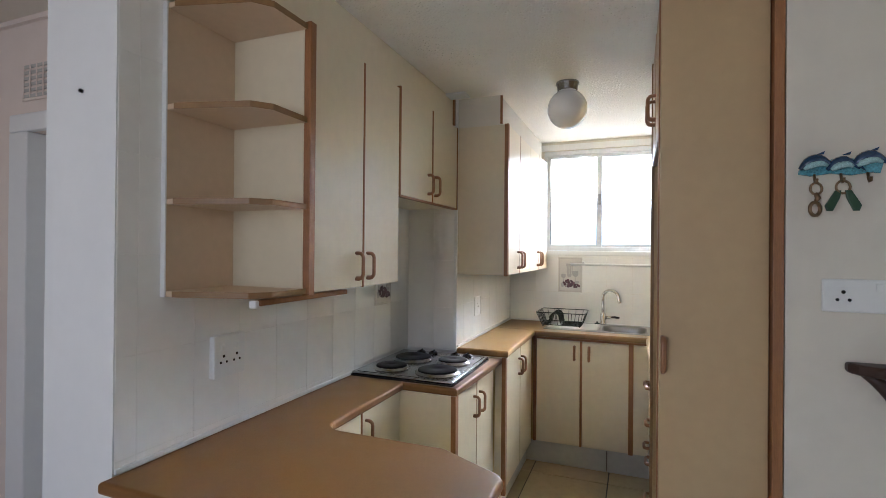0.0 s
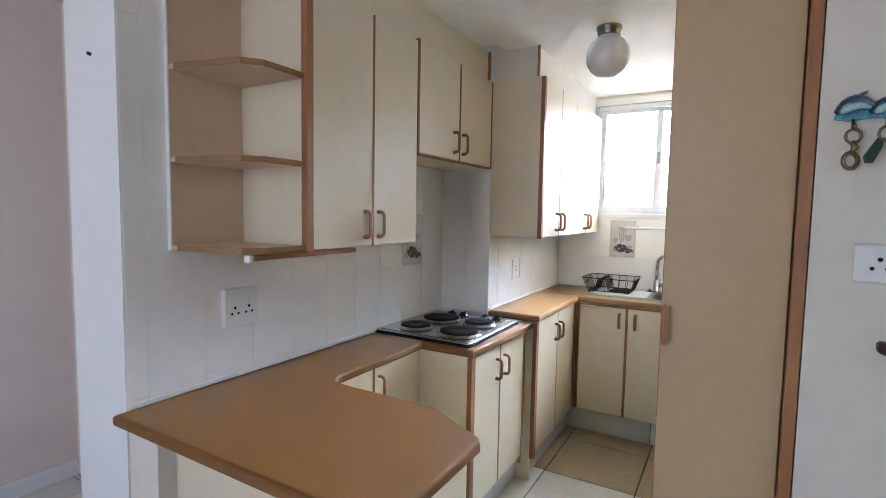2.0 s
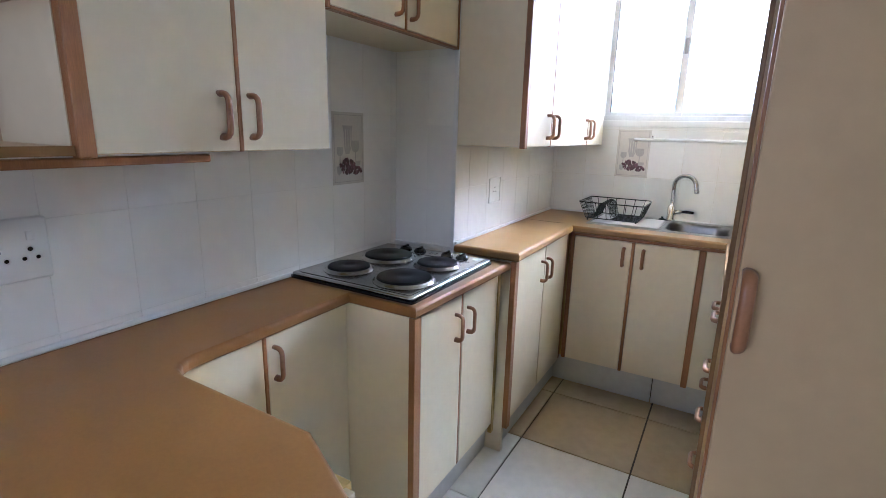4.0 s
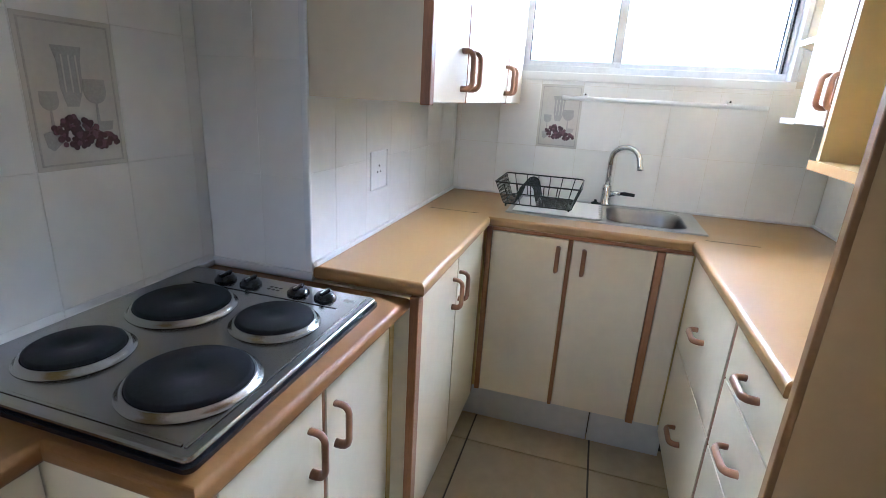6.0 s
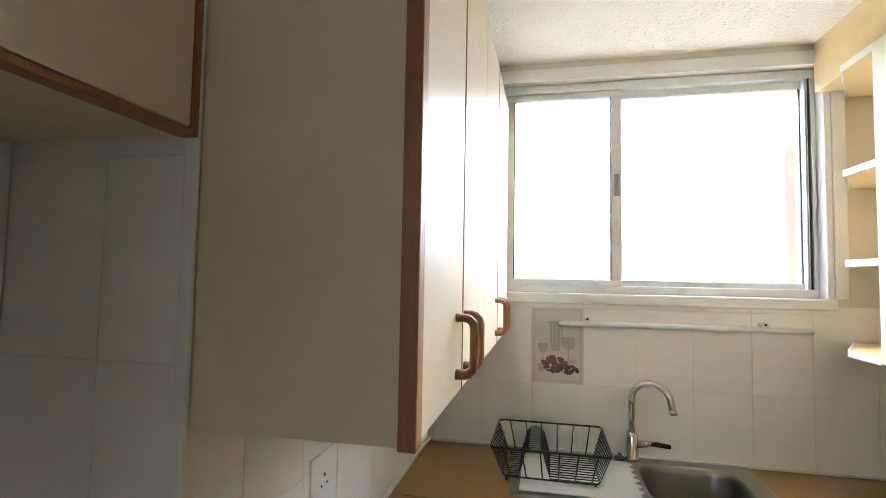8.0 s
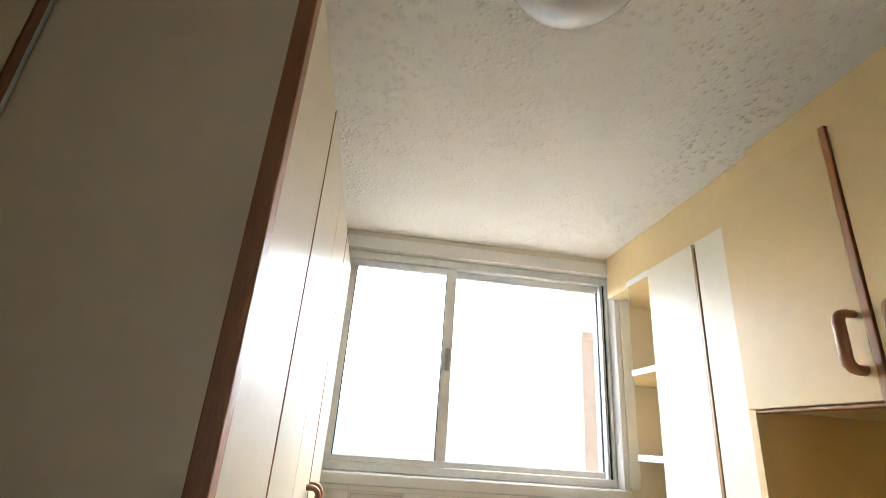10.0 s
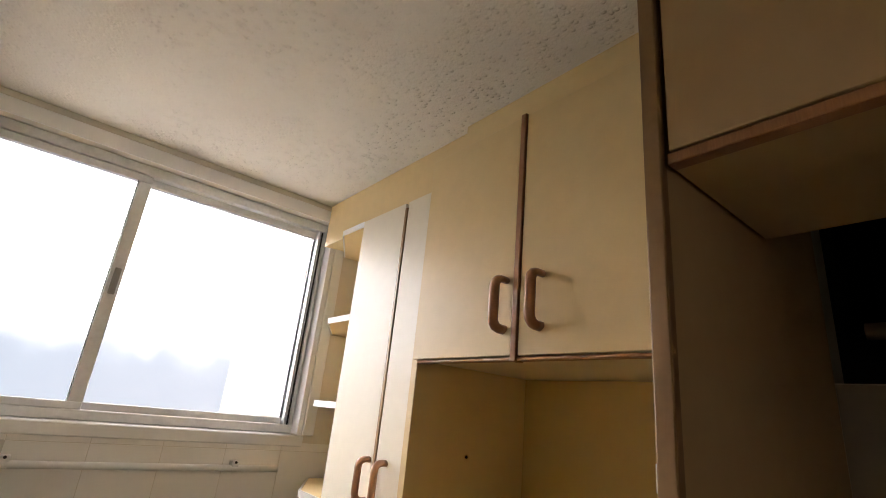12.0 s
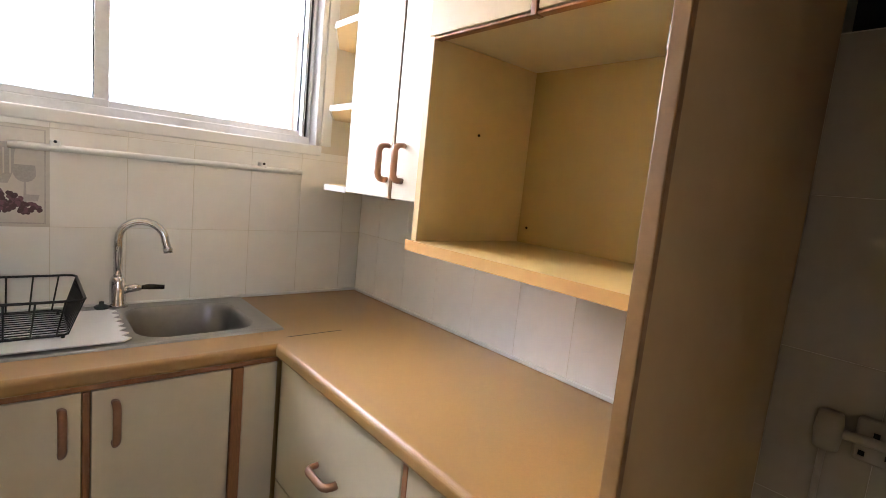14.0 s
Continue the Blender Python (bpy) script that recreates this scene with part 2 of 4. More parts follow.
def prism(bm, pts, z0, z1, bevel=0.0, seg=2):
    """A slab with the given outline; bevel rounds its rims."""
    lo = [bm.verts.new((x, y, z0)) for x, y in pts]
    hi = [bm.verts.new((x, y, z1)) for x, y in pts]
    fs = [bm.faces.new(hi), bm.faces.new(lo[::-1])]
    n = len(pts)
    for i in range(n):
        fs.append(bm.faces.new((lo[i], lo[(i + 1) % n], hi[(i + 1) % n], hi[i])))
    bmesh.ops.recalc_face_normals(bm, faces=fs)
    if bevel:
        es = {e for f in fs[:2] for e in f.edges}
        bmesh.ops.bevel(bm, geom=list(es), offset=bevel, segments=seg, affect="EDGES", profile=0.5)
    return bm


def tube(bm, pts, r, n=8, closed=False, squash=1.0):
    """A round bar swept along a line of points."""
    pts = [Vector(p) for p in pts]
    rings, last = [], None
    k = len(pts)
    for i, p in enumerate(pts):
        a, b = pts[(i - 1) % k] if closed or i else p, pts[(i + 1) % k] if closed or i < k - 1 else p
        d = (b - a).normalized()
        u = last - d * last.dot(d) if last else d.orthogonal()
        if u.length < 1e-5:
            u = d.orthogonal()
        u.normalize()
        last = u
        v = d.cross(u)
        rr = r[i] if isinstance(r, (list, tuple)) else r
        rings.append([bm.verts.new(p + rr * (math.cos(t) * u + squash * math.sin(t) * v)) for t in (2 * math.pi * j / n for j in range(n))])
    for i in range(k if closed else k - 1):
        a, b = rings[i], rings[(i + 1) % k]
        for j in range(n):
            bm.faces.new((a[j], a[(j + 1) % n], b[(j + 1) % n], b[j]))
    if not closed:
        bm.faces.new(rings[0][::-1]); bm.faces.new(rings[-1])
    return bm


def lathe(bm, profile, centre, n=32):
    """A turned body: (radius, height) pairs about an upright axis."""
    cx, cy, cz = centre
    rings = []
    for r, z in profile:
        rings.append([bm.verts.new((cx + r * math.cos(2 * math.pi * j / n), cy + r * math.sin(2 * math.pi * j / n), cz + z)) for j in range(n)] if r > 1e-5 else [bm.verts.new((cx, cy, cz + z))])
    for a, b in zip(rings, rings[1:]):
        for j in range(n):
            k = (j + 1) % n
            if len(a) == 1 and len(b) > 1:
                bm.faces.new((a[0], b[k], b[j]))
            elif len(b) == 1 and len(a) > 1:
                bm.faces.new((a[j], a[k], b[0]))
            elif len(a) > 1:
                bm.faces.new((a[j], a[k], b[k], b[j]))
    bmesh.ops.recalc_face_normals(bm, faces=bm.faces)
    return bm


def arc(cx, cy, r, a0, a1, n):
    return [(cx + r * math.cos(radians(a0 + (a1 - a0) * i / n)), cy + r * math.sin(radians(a0 + (a1 - a0) * i / n))) for i in range(n + 1)]


def rounded(x0, x1, y0, y1, r, n=5):
    return arc(x1 - r, y1 - r, r, 0, 90, n) + arc(x0 + r, y1 - r, r, 90, 180, n) + arc(x0 + r, y0 + r, r, 180, 270, n) + arc(x1 - r, y0 + r, r, 270, 360, n)


def thing(name, at, label, category, group=""):
    ob = new(name)
    ob.location = at
    ob.empty_display_size = 0.1
    ORIGIN[ob] = Vector(at)
    return tagged(ob, label, category, group)


def part(name, bm, material, parent=None, label="", smooth=False):
    """Links a bmesh, built in world places, as one mesh under a thing or a part."""
    me = bpy.data.meshes.new(name)
    org = ORIGIN.get(parent, Vector((0, 0, 0)))
    if org.length:
        bmesh.ops.translate(bm, verts=bm.verts, vec=-org)
    bm.to_mesh(me)
    bm.free()
    for p in me.polygons:
        p.use_smooth = smooth
    me.materials.append(M[material] if isinstance(material, str) else material)
    ob = new(name, me)
    ob.parent = parent
    ORIGIN[ob] = org
    if label:
        ob["label"] = label
    return ob


def solo(name, bm, material, label, category, group="", smooth=False, at=None):
    """One mesh that is a thing of its own, with its origin at its base."""
    vs = [v.co for v in bm.verts]
    at = Vector(at) if at else Vector(((min(v.x for v in vs) + max(v.x for v in vs)) / 2, (min(v.y for v in vs) + max(v.y for v in vs)) / 2, min(v.z for v in vs)))
    bmesh.ops.translate(bm, verts=bm.verts, vec=-at)
    ob = part(name, bm, material, None, "", smooth)
    ob.location = at
    ORIGIN[ob] = at
    return tagged(ob, label, category, group)


def struct(name, bm, material, label, category="wall"):
    ob = part(name, bm, material)
    return tagged(ob, label, category, kind="structure")


def shared(name, me, parent, at, rot=(0, 0, 0)):
    """One more piece on the same mesh, at a world place."""
    ob = new(name, me)
    ob.parent = parent
    ob.location = Vector(at) - ORIGIN.get(parent, Vector((0, 0, 0)))
    ob.rotation_euler = rot
    return ob


# ---- plan ----
CEIL, HALL_CEIL = 2.288, 2.46
LX, LFX, RX, WY = -0.94, -0.64, 0.88, 4.26     # near left wall, far left wall, right wall, window wall
JOG, END = 3.0, 1.274                          # where the left wall steps in, where it ends
LOW, HIGH = 0.862, 0.90                        # the two worktop levels
T = 0.0015                                     # tile thickness

# ---- structure ----
ground = struct("ground", box(-90, 90, -90, 130, -6.2, -6.0), "ground", "pale concrete ground far below the flat", "ground")
floor = struct("floor", box(-2.6, 3.2, -1.8, 4.6, -0.2, -0.008), "floor_grout", "cream ceramic floor tiles with dark grout", "floor")
wall_left = struct("wall_left", box(-1.22, LX - T, END, JOG, 0, CEIL), "grout", "white glazed tile wall behind the hob")
struct("wall_end", box(-1.22, LX - T, END - 0.004, END, 0, HALL_CEIL), "white", "bluish white painted wall end beside the worktop")
wall_column = struct("wall_column", box(-1.20, LFX - T, JOG + T, 4.6, 0, CEIL), "grout", "tiled wall step beyond the hob")
bm = box(LFX - T, RX + 0.25, WY + T, WY + 0.24, 0, 1.424)
bx(bm, LFX - T, -0.385, WY + T, WY + 0.24, 1.424, CEIL)
bx(bm, 0.687, RX + 0.25, WY + T, WY + 0.24, 1.424, CEIL)
bx(bm, -0.385, 0.687, WY + T, WY + 0.24, 2.226, CEIL)
wall_window = struct("wall_window", bm, "wall", "cream wall round the kitchen window")
bm = box(RX + T, RX + 0.25, 2.1, WY + T, 0, 1.662)
bx(bm, RX + T, RX + 0.25, 2.845, WY + T, 1.662, CEIL)
wall_right = struct("wall_right", bm, "wall", "cream wall behind the worktop and fridge recess")
# assumed cavity behind the recess; near-black walls stand in for unlit depth
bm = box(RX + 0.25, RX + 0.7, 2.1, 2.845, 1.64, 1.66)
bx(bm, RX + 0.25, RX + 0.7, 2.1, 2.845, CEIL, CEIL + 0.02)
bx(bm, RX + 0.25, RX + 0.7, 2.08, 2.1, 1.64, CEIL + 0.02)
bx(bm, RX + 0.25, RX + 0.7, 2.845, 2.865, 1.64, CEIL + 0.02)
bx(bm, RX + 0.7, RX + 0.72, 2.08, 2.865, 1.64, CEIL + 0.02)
struct("wall_duct", bm, "void", "assumed cavity behind the fridge recess, its darkness painted near black")
conduit = solo("conduit", tube(bmesh.new(), [(0.985, 2.085, 1.760), (0.985, 2.772, 1.760)], 0.015, 10), "recess_tile", "grey pipe stub crossing the dark cavity", "pipe", smooth=True)
struct("wall_keys", box(0.64, 3.2, 1.88, 2.1, 0, HALL_CEIL), "wall", "cream plaster wall with key holder and socket")
bm = box(-1.20, RX + 0.25, END - 0.004, 4.5, CEIL, CEIL + 0.25)
struct("ceiling", bm, "ceiling", "stippled off-white kitchen ceiling", "ceiling")
bm = box(-2.7, 3.4, -1.8, END - 0.004, HALL_CEIL, HALL_CEIL + 0.2)
bx(bm, RX + 0.25, 3.4, END - 0.004, 2.1, HALL_CEIL, HALL_CEIL + 0.2)
bx(bm, -2.7, -1.20, END - 0.004, 2.1, HALL_CEIL, HALL_CEIL + 0.2)
struct("ceiling_living", bm, "wall", "plain off-white ceiling of the passage", "ceiling")
struct("wall_hall", box(-2.66, -2.46, -1.8, 1.97, 0, HALL_CEIL), "hall", "pinkish cream plaster passage wall")
bm = box(-2.46, -2.30, 1.77, 1.97, 0, HALL_CEIL)
bx(bm, -2.30, -1.40, 1.77, 1.97, 1.95, HALL_CEIL)
bx(bm, -1.40, -1.20, 1.77, 1.97, 0, HALL_CEIL)
struct("wall_hall_end", bm, "hall", "pinkish cream end wall of the passage")
struct("wall_bedroom", box(-2.6, -1.0, 3.1, 3.2, 0, HALL_CEIL), "hall", "plain wall beyond the passage door")
# unseen wall; its opening is added for the east fill
bm = box(3.2, 3.4, -1.8, -1.1, 0, HALL_CEIL)
bx(bm, 3.2, 3.4, 0.7, 2.1, 0, HALL_CEIL)
bx(bm, 3.2, 3.4, -1.1, 0.7, 0, 0.9)
bx(bm, 3.2, 3.4, -1.1, 0.7, 2.3, HALL_CEIL)
struct("wall_east", bm, "wall", "unseen cream wall with an opening added for fill light")
bm = box(-2.7, -1.7, -1.8, -1.6, 0, HALL_CEIL)
bx(bm, 0.1, 3.4, -1.8, -1.6, 0, HALL_CEIL)
bx(bm, -1.7, 0.1, -1.8, -1.6, 0, 0.9)
bx(bm, -1.7, 0.1, -1.8, -1.6, 2.3, HALL_CEIL)
struct("wall_south", bm, "wall", "plain cream wall with the living room window")
bm = bmesh.new()
bx(bm, -2.46, -2.44, -1.6, 1.77, HALL_CEIL - 0.022, HALL_CEIL)
bx(bm, -2.44, -1.22, 1.75, 1.77, HALL_CEIL - 0.022, HALL_CEIL)
struct("trim_cornice", bm, "hall", "slim pinkish cornice along the passage ceiling", "cornice")
bm = box(-2.46, -2.448, -1.6, 1.77, 0, 0.085, 0.003)
struct("baseboard", bm, "white", "white painted skirting along the passage wall", "skirting")
# passage door: painted frame, closed leaf
door = thing("door_1", (-1.85, 1.86, 0), "white painted door frame with closed leaf and dull hinges", "door")
door["kind"] = "structure"
bm = box(-2.33, -2.20, 1.745, 1.975, 0, 1.95, 0.006)
bx(bm, -1.50, -1.37, 1.745, 1.975, 0, 1.95, 0.006)
bx(bm, -2.33, -1.37, 1.745, 1.975, 1.95, 2.03, 0.006)
frame_ob = part("door_frame", bm, "white", door)
leaf = part("door_leaf", box(-2.196, -1.504, 1.90, 1.94, 0.01, 1.945, 0.003), "white", door, "white painted closed door leaf")
for z in (0.35, 1.05, 1.72):
    bm = tube(bmesh.new(), [(-2.190, 1.896, z), (-2.190, 1.896, z + 0.09)], 0.007)
    part("hinge", bm, "bronze", leaf, "dull metal hinge", True)
vent = thing("wall_vent", (-2.10, 1.766, 2.09), "dull cream plaster vent grille above the door", "vent")
part("grille_frame", box(-2.27, -1.93, 1.762, 1.769, 2.09, 2.26, 0.003), "hall", vent)
for i in range(6):
    part("slat", box(-2.255, -1.945, 1.757, 1.762, 2.102 + i * 0.026, 2.115 + i * 0.026), "plinth", vent)
for i in range(7):
    part("bar", box(-2.252 + i * 0.046, -2.244 + i * 0.046, 1.7555, 1.757, 2.102, 2.245), "hall", vent)
# window reveal, sill
bm = box(0.667, 0.686, WY - 0.004, 4.37, 1.449, 2.219, 0.002)
struct("trim_reveal", bm, "white", "white painted window reveal", "window reveal")
struct("trim_sill", box(-0.40, 0.69, WY - 0.012, 4.40, 1.412, 1.448, 0.004), "white", "white painted window sill", "sill")
struct("trim_architrave", box(0.687, 0.726, WY - 0.010, WY + T, 1.449, 2.226, 0.003), "white", "white painted strip beside the window", "trim")
# white band also carries the window's bloom on the wall above
struct("trim_head_board", box(-0.40, 0.70, WY - 0.003, WY + T - 0.001, 2.220, CEIL - 0.022), "white", "band above the window, whitened for the window's bloom", "trim")
struct("trim_head", box(-0.385, 0.70, WY - 0.004, WY + T, CEIL - 0.021, CEIL - 0.014), "wall", "narrow cover strip above the window", "trim")

# sliding window
win = thing("window_1", (0.145, 4.33, 1.448), "worn aluminium sliding window with two panes", "window")
win["kind"] = "structure"
fx0, fx1, fz0, fz1, fy0, fy1 = -0.385, 0.666, 1.449, 2.224, 4.305, 4.365
bm = bmesh.new()
bx(bm, fx0, fx1, fy0, fy1, fz0, fz0 + 0.028, 0.003)
bx(bm, fx0, fx1, fy0, fy1, fz1 - 0.032, fz1, 0.003)
bx(bm, fx0, fx0 + 0.024, fy0, fy1, fz0 + 0.028, fz1 - 0.032, 0.003)
bx(bm, fx1 - 0.014, fx1, fy0, fy1, fz0 + 0.028, fz1 - 0.032, 0.003)
bx(bm, fx0 + 0.02, fx1 - 0.02, fy0 + 0.03, fy0 + 0.036, fz0 + 0.028, fz0 + 0.036)
bx(bm, fx0 + 0.02, fx1 - 0.02, fy0 + 0.03, fy0 + 0.036, fz1 - 0.044, fz1 - 0.032)
part("window_frame", bm, "alu", win)
for k, (a, b, y) in enumerate(((fx0 + 0.024, 0.05, 4.310), (0.012, fx1 - 0.012, 4.336))):
    bm = bmesh.new()
    z0, z1 = fz0 + 0.028, fz1 - 0.034
    bx(bm, a, b, y, y + 0.02, z0, z0 + 0.02, 0.002)
    bx(bm, a, b, y, y + 0.02, z1 - 0.024, z1, 0.002)
    bx(bm, a, a + 0.026, y, y + 0.02, z0 + 0.02, z1 - 0.024, 0.002)
    st = 0.020 if k else 0.036
    bx(bm, b - st, b, y, y + 0.02, z0 + 0.02, z1 - 0.024, 0.002)
    sash = part("sash", bm, "alu", win)
    pane = part("pane", box(a + 0.026, b - st, y + 0.008, y + 0.012, z0 + 0.02, z1 - 0.024), "glass", sash)
    pane.visible_shadow = False
    for x, w in ((a + 0.026, 0.003), (b - st - 0.003, 0.002)):
        part("seal", box(x, x + w, y - 0.001, y + 0.008, z0 + 0.02, z1 - 0.024), "seal", sash)
    if k == 0:
        part("latch", box(b - 0.026, b - 0.008, y - 0.012, y - 0.0005, 1.80, 1.88, 0.003), "sink", sash, "small metal sliding window latch")
for x, finish in ((0.634, "alu"), (0.640, "alu"), (0.6465, "seal")):
    part("track_rib", box(x, x + 0.003, 4.306, 4.334, fz0 + 0.028, fz1 - 0.034), finish, win)

# outside
tagged(part("backdrop", box(-14, 14, 16, 16.1, -9, 16), "skyglow"), "bright hazy overcast sky over low hills", "sky", kind="structure")
house = thing("neighbour_building", (4.6, 10.0, -6), "peach rendered side wall of a neighbouring block", "building")
part("wall", box(2.40, 6.0, 8.6, 11.0, -6, 2.96), "peach", house)
part("roof", box(2.40, 6.05, 8.57, 11.05, 2.96, 3.03), "peach", house)

# ---- worktops ----
pts = [(LX, END - 0.04), (-0.05, END - 0.04)] + [(-0.02, 1.262), (-0.02, 1.635), (-0.036, 1.660), (-0.23, 1.762), (-0.585, 1.765)]
pts += arc(-0.585, 1.83, 0.065, 270, 180, 5)[1:] + [(-0.65, 2.345), (-0.40, 2.345), (-0.378, JOG), (LX, JOG)]
wl = thing("worktop", (-0.5, 2.0, LOW - 0.034), "peninsula worktop with rounded clipped corner, laminate darkened for dimmer light", "worktop")
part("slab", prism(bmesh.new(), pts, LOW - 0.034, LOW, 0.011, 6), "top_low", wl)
pts = [(LFX, JOG), (-0.345, JOG), (-0.345, 3.75), (0.355, 3.75), (0.355, 2.846), (RX, 2.846), (RX, WY), (0.385, WY), (0.385, 3.885), (0.055, 3.885), (0.055, WY), (LFX, WY)]
wt = thing("worktop", (0.12, 4.0, HIGH - 0.036), "tan laminate worktop wrapping round the sink", "worktop")
part("slab", prism(bmesh.new(), pts, HIGH - 0.036, HIGH, 0.012, 6), "top", wt)
for x0, x1, y in ((-0.60, -0.40, 3.792), (0.40, 0.57, 3.798)):
    part("joint", box(x0, x1, y, y + 0.0025, HIGH, HIGH + 0.0006), "stain", wt, "thin dark worktop joint line")
# sealing beads between worktop and tiles
for n, b in (("left", (LX, LX + 0.006, END, JOG, LOW, LOW + 0.014)), ("far", (LFX, LFX + 0.012, JOG, WY, HIGH, HIGH + 0.012)), ("back", (LFX, RX, WY - 0.009, WY, HIGH, HIGH + 0.009)), ("right", (RX - 0.009, RX, 2.846, WY, HIGH, HIGH + 0.010)), ("column", (LX, LFX, JOG - 0.008, JOG, LOW, LOW + 0.022))):
    struct("trim_bead_" + n, box(*b, 0.002), "white", "white sealing bead along the worktop", "sealant")

# ---- handles, doors ----
def handle_mesh(length=0.090, out=0.029, w=0.0092):
    bm = bmesh.new()
    h, r = length / 2, 0.016
    line = [(0, 0, -h)] + [(out - r + r * math.sin(radians(a)), 0, -h + r - r * math.cos(radians(a))) for a in (0, 30, 60, 90)]
    line += [(out - r + r * math.cos(radians(a)), 0, h - r + r * math.sin(radians(a))) for a in (0, 30, 60, 90)] + [(0, 0, h)]
    tube(bm, line, w, 10, squash=0.72)
    me = bpy.data.meshes.new("handle")
    bm.to_mesh(me); bm.free()
    for p in me.polygons:
        p.use_smooth = True
    me.materials.append(M["handle"])
    return me


HANDLE = handle_mesh()
FACING = {"+x": 0.0, "-y": -90.0, "-x": 180.0}


def put_handle(door_ob, facing, at, flat=False):
    return shared("handle", HANDLE, door_ob, at, (radians(90) if flat else 0, 0, radians(FACING[facing])))


def panel(name, parent, facing, plane, a0, a1, z0, z1, handle=None, flat=False, material="cream", gap=0.002):
    """A door or drawer front in the plane facing +x, -x or -y; a0, a1 run along the other axis."""
    s, e = (plane - 0.018, plane) if facing == "+x" else (plane, plane + 0.018)
    if facing == "-y":
        bm = box(a0 + gap, a1 - gap, s, e, z0 + gap, z1 - gap, 0.0018)
    else:
        bm = box(s, e, a0 + gap, a1 - gap, z0 + gap, z1 - gap, 0.0018)
    d = part(name, bm, material, parent)
    if handle:
        a, z = handle
        at = (a, plane, z) if facing == "-y" else (plane, a, z)
        put_handle(d, facing, at, flat)
    return d


def strip(parent, b, name="edge_strip", material="trim"):
    return part(name, box(*b, 0.002), material, parent, "brown wooden edge strip")


# ---- upper cabinets, left ----
UB, UT = 1.305, 2.126
sh = thing("corner_shelf", (-0.8, 1.52, UB), "open tan corner shelf unit with angled boards", "shelf")
part("back_panel", box(LX, LX + 0.012, 1.402, 1.650, UB, UT), "shelf", sh)
part("side_panel", box(LX + 0.012, -0.655, 1.650, 1.664, UB, UT), "cream", sh)
part("edging", box(LX, LX + 0.016, 1.398, 1.402, UB, UT), "white", sh, "white edging strip")
for z in (UB, 1.562, 1.826, UT - 0.016):
    outline = [(LX + 0.012, 1.404), (-0.90, 1.404), (-0.685, 1.460), (-0.648, 1.505), (-0.645, 1.650), (LX + 0.012, 1.650)]
    part("shelf_board", prism(bmesh.new(), outline, z, z + 0.016, 0.002, 1), "shelf", sh)
    lip = [(-0.900, 1.4035), (-0.684, 1.4595), (-0.647, 1.5045), (-0.644, 1.650), (-0.642, 1.650), (-0.645, 1.5035), (-0.6835, 1.4575), (-0.900, 1.4015)]
    part("edging", prism(bmesh.new(), lip, z - 0.0005, z + 0.0165), "tan_trim", sh, "brown edging on the shelf front")
cabA = thing("wall_cabinet", (-0.8, 1.97, UB), "cream two-door wall cabinet with brown edge strip", "cabinet", "kitchen wall cabinets")
part("carcass", box(LX, -0.66, 1.666, 2.268, UB, UT), "carcass", cabA)
strip(cabA, (-0.66, -0.632, 1.652, 1.680, UB - 0.004, UT + 0.01))
panel("door", cabA, "+x", -0.64, 1.681, 1.980, UB, UT, (1.935, 1.383))
strip(cabA, (-0.659, -0.637, 1.977, 1.987, UB, UT))
panel("door", cabA, "+x", -0.64, 1.986, 2.268, UB, UT, (2.012, 1.383))
cabH = thing("wall_cabinet", (-0.8, 2.63, 1.67), "short cream two-door cabinet above the hob", "cabinet", "kitchen wall cabinets")
part("carcass", box(LX, -0.66, 2.271, 2.990, 1.675, UT), "cream", cabH)
strip(cabH, (-0.66, -0.636, 2.270, 2.282, 1.668, UT + 0.01))
panel("door", cabH, "+x", -0.64, 2.282, 2.630, 1.676, UT, (2.578, 1.757))
strip(cabH, (-0.659, -0.637, 2.629, 2.639, 1.668, UT))
panel("door", cabH, "+x", -0.64, 2.638, 2.982, 1.676, UT, (2.662, 1.757))
strip(cabH, (-0.66, -0.637, 2.982, 2.992, 1.668, UT))
strip(cabH, (-0.66, -0.637, 2.282, 2.982, 1.667, 1.676))
cabR = thing("wall_cabinet", (-0.5, 3.6, UB), "tall cream wall cabinet run ending at the window", "cabinet", "kitchen wall cabinets")
part("side_panel", box(LFX, -0.373, JOG, JOG + 0.018, UB + 0.004, UT), "cream", cabR)
part("carcass", box(LFX, -0.373, JOG + 0.018, WY, UB + 0.006, UT), "cream", cabR)
strip(cabR, (-0.373, -0.351, JOG - 0.002, JOG + 0.024, UB, UT + 0.004))
ys = (3.026, 3.302, 3.602, 3.900, 4.200)
hs = (3.245, 3.322, 3.850, 3.925)
for i in range(4):
    panel("door", cabR, "+x", -0.353, ys[i], ys[i + 1], UB + 0.004, UT, (hs[i], 1.390))
    if i in (0, 2):
        strip(cabR, (-0.372, -0.3515, ys[i + 1] - 0.003, ys[i + 1] + 0.003, UB + 0.004, UT))
part("filler_strip", box(-0.372, -0.354, 4.202, 4.257, UB + 0.004, UT), "cream", cabR)
struct("trim_bead_corner", box(LFX - 0.016, LFX + 0.003, JOG - 0.011, JOG - 0.0005, LOW + 0.024, UT, 0.004), "white", "thick white paint bead on the wall corner", "sealant")
fil = struct("trim_filler_left", box(LX, -0.668, 1.40, JOG, UT + 0.012, CEIL), "cream", "cream filler panel above the wall cabinets", "filler")
bm = box(LFX, -0.40, JOG + 0.004, WY, UT + 0.002, CEIL)
struct("trim_filler_far", bm, "wall", "boxed filler above the wall cabinet", "filler")
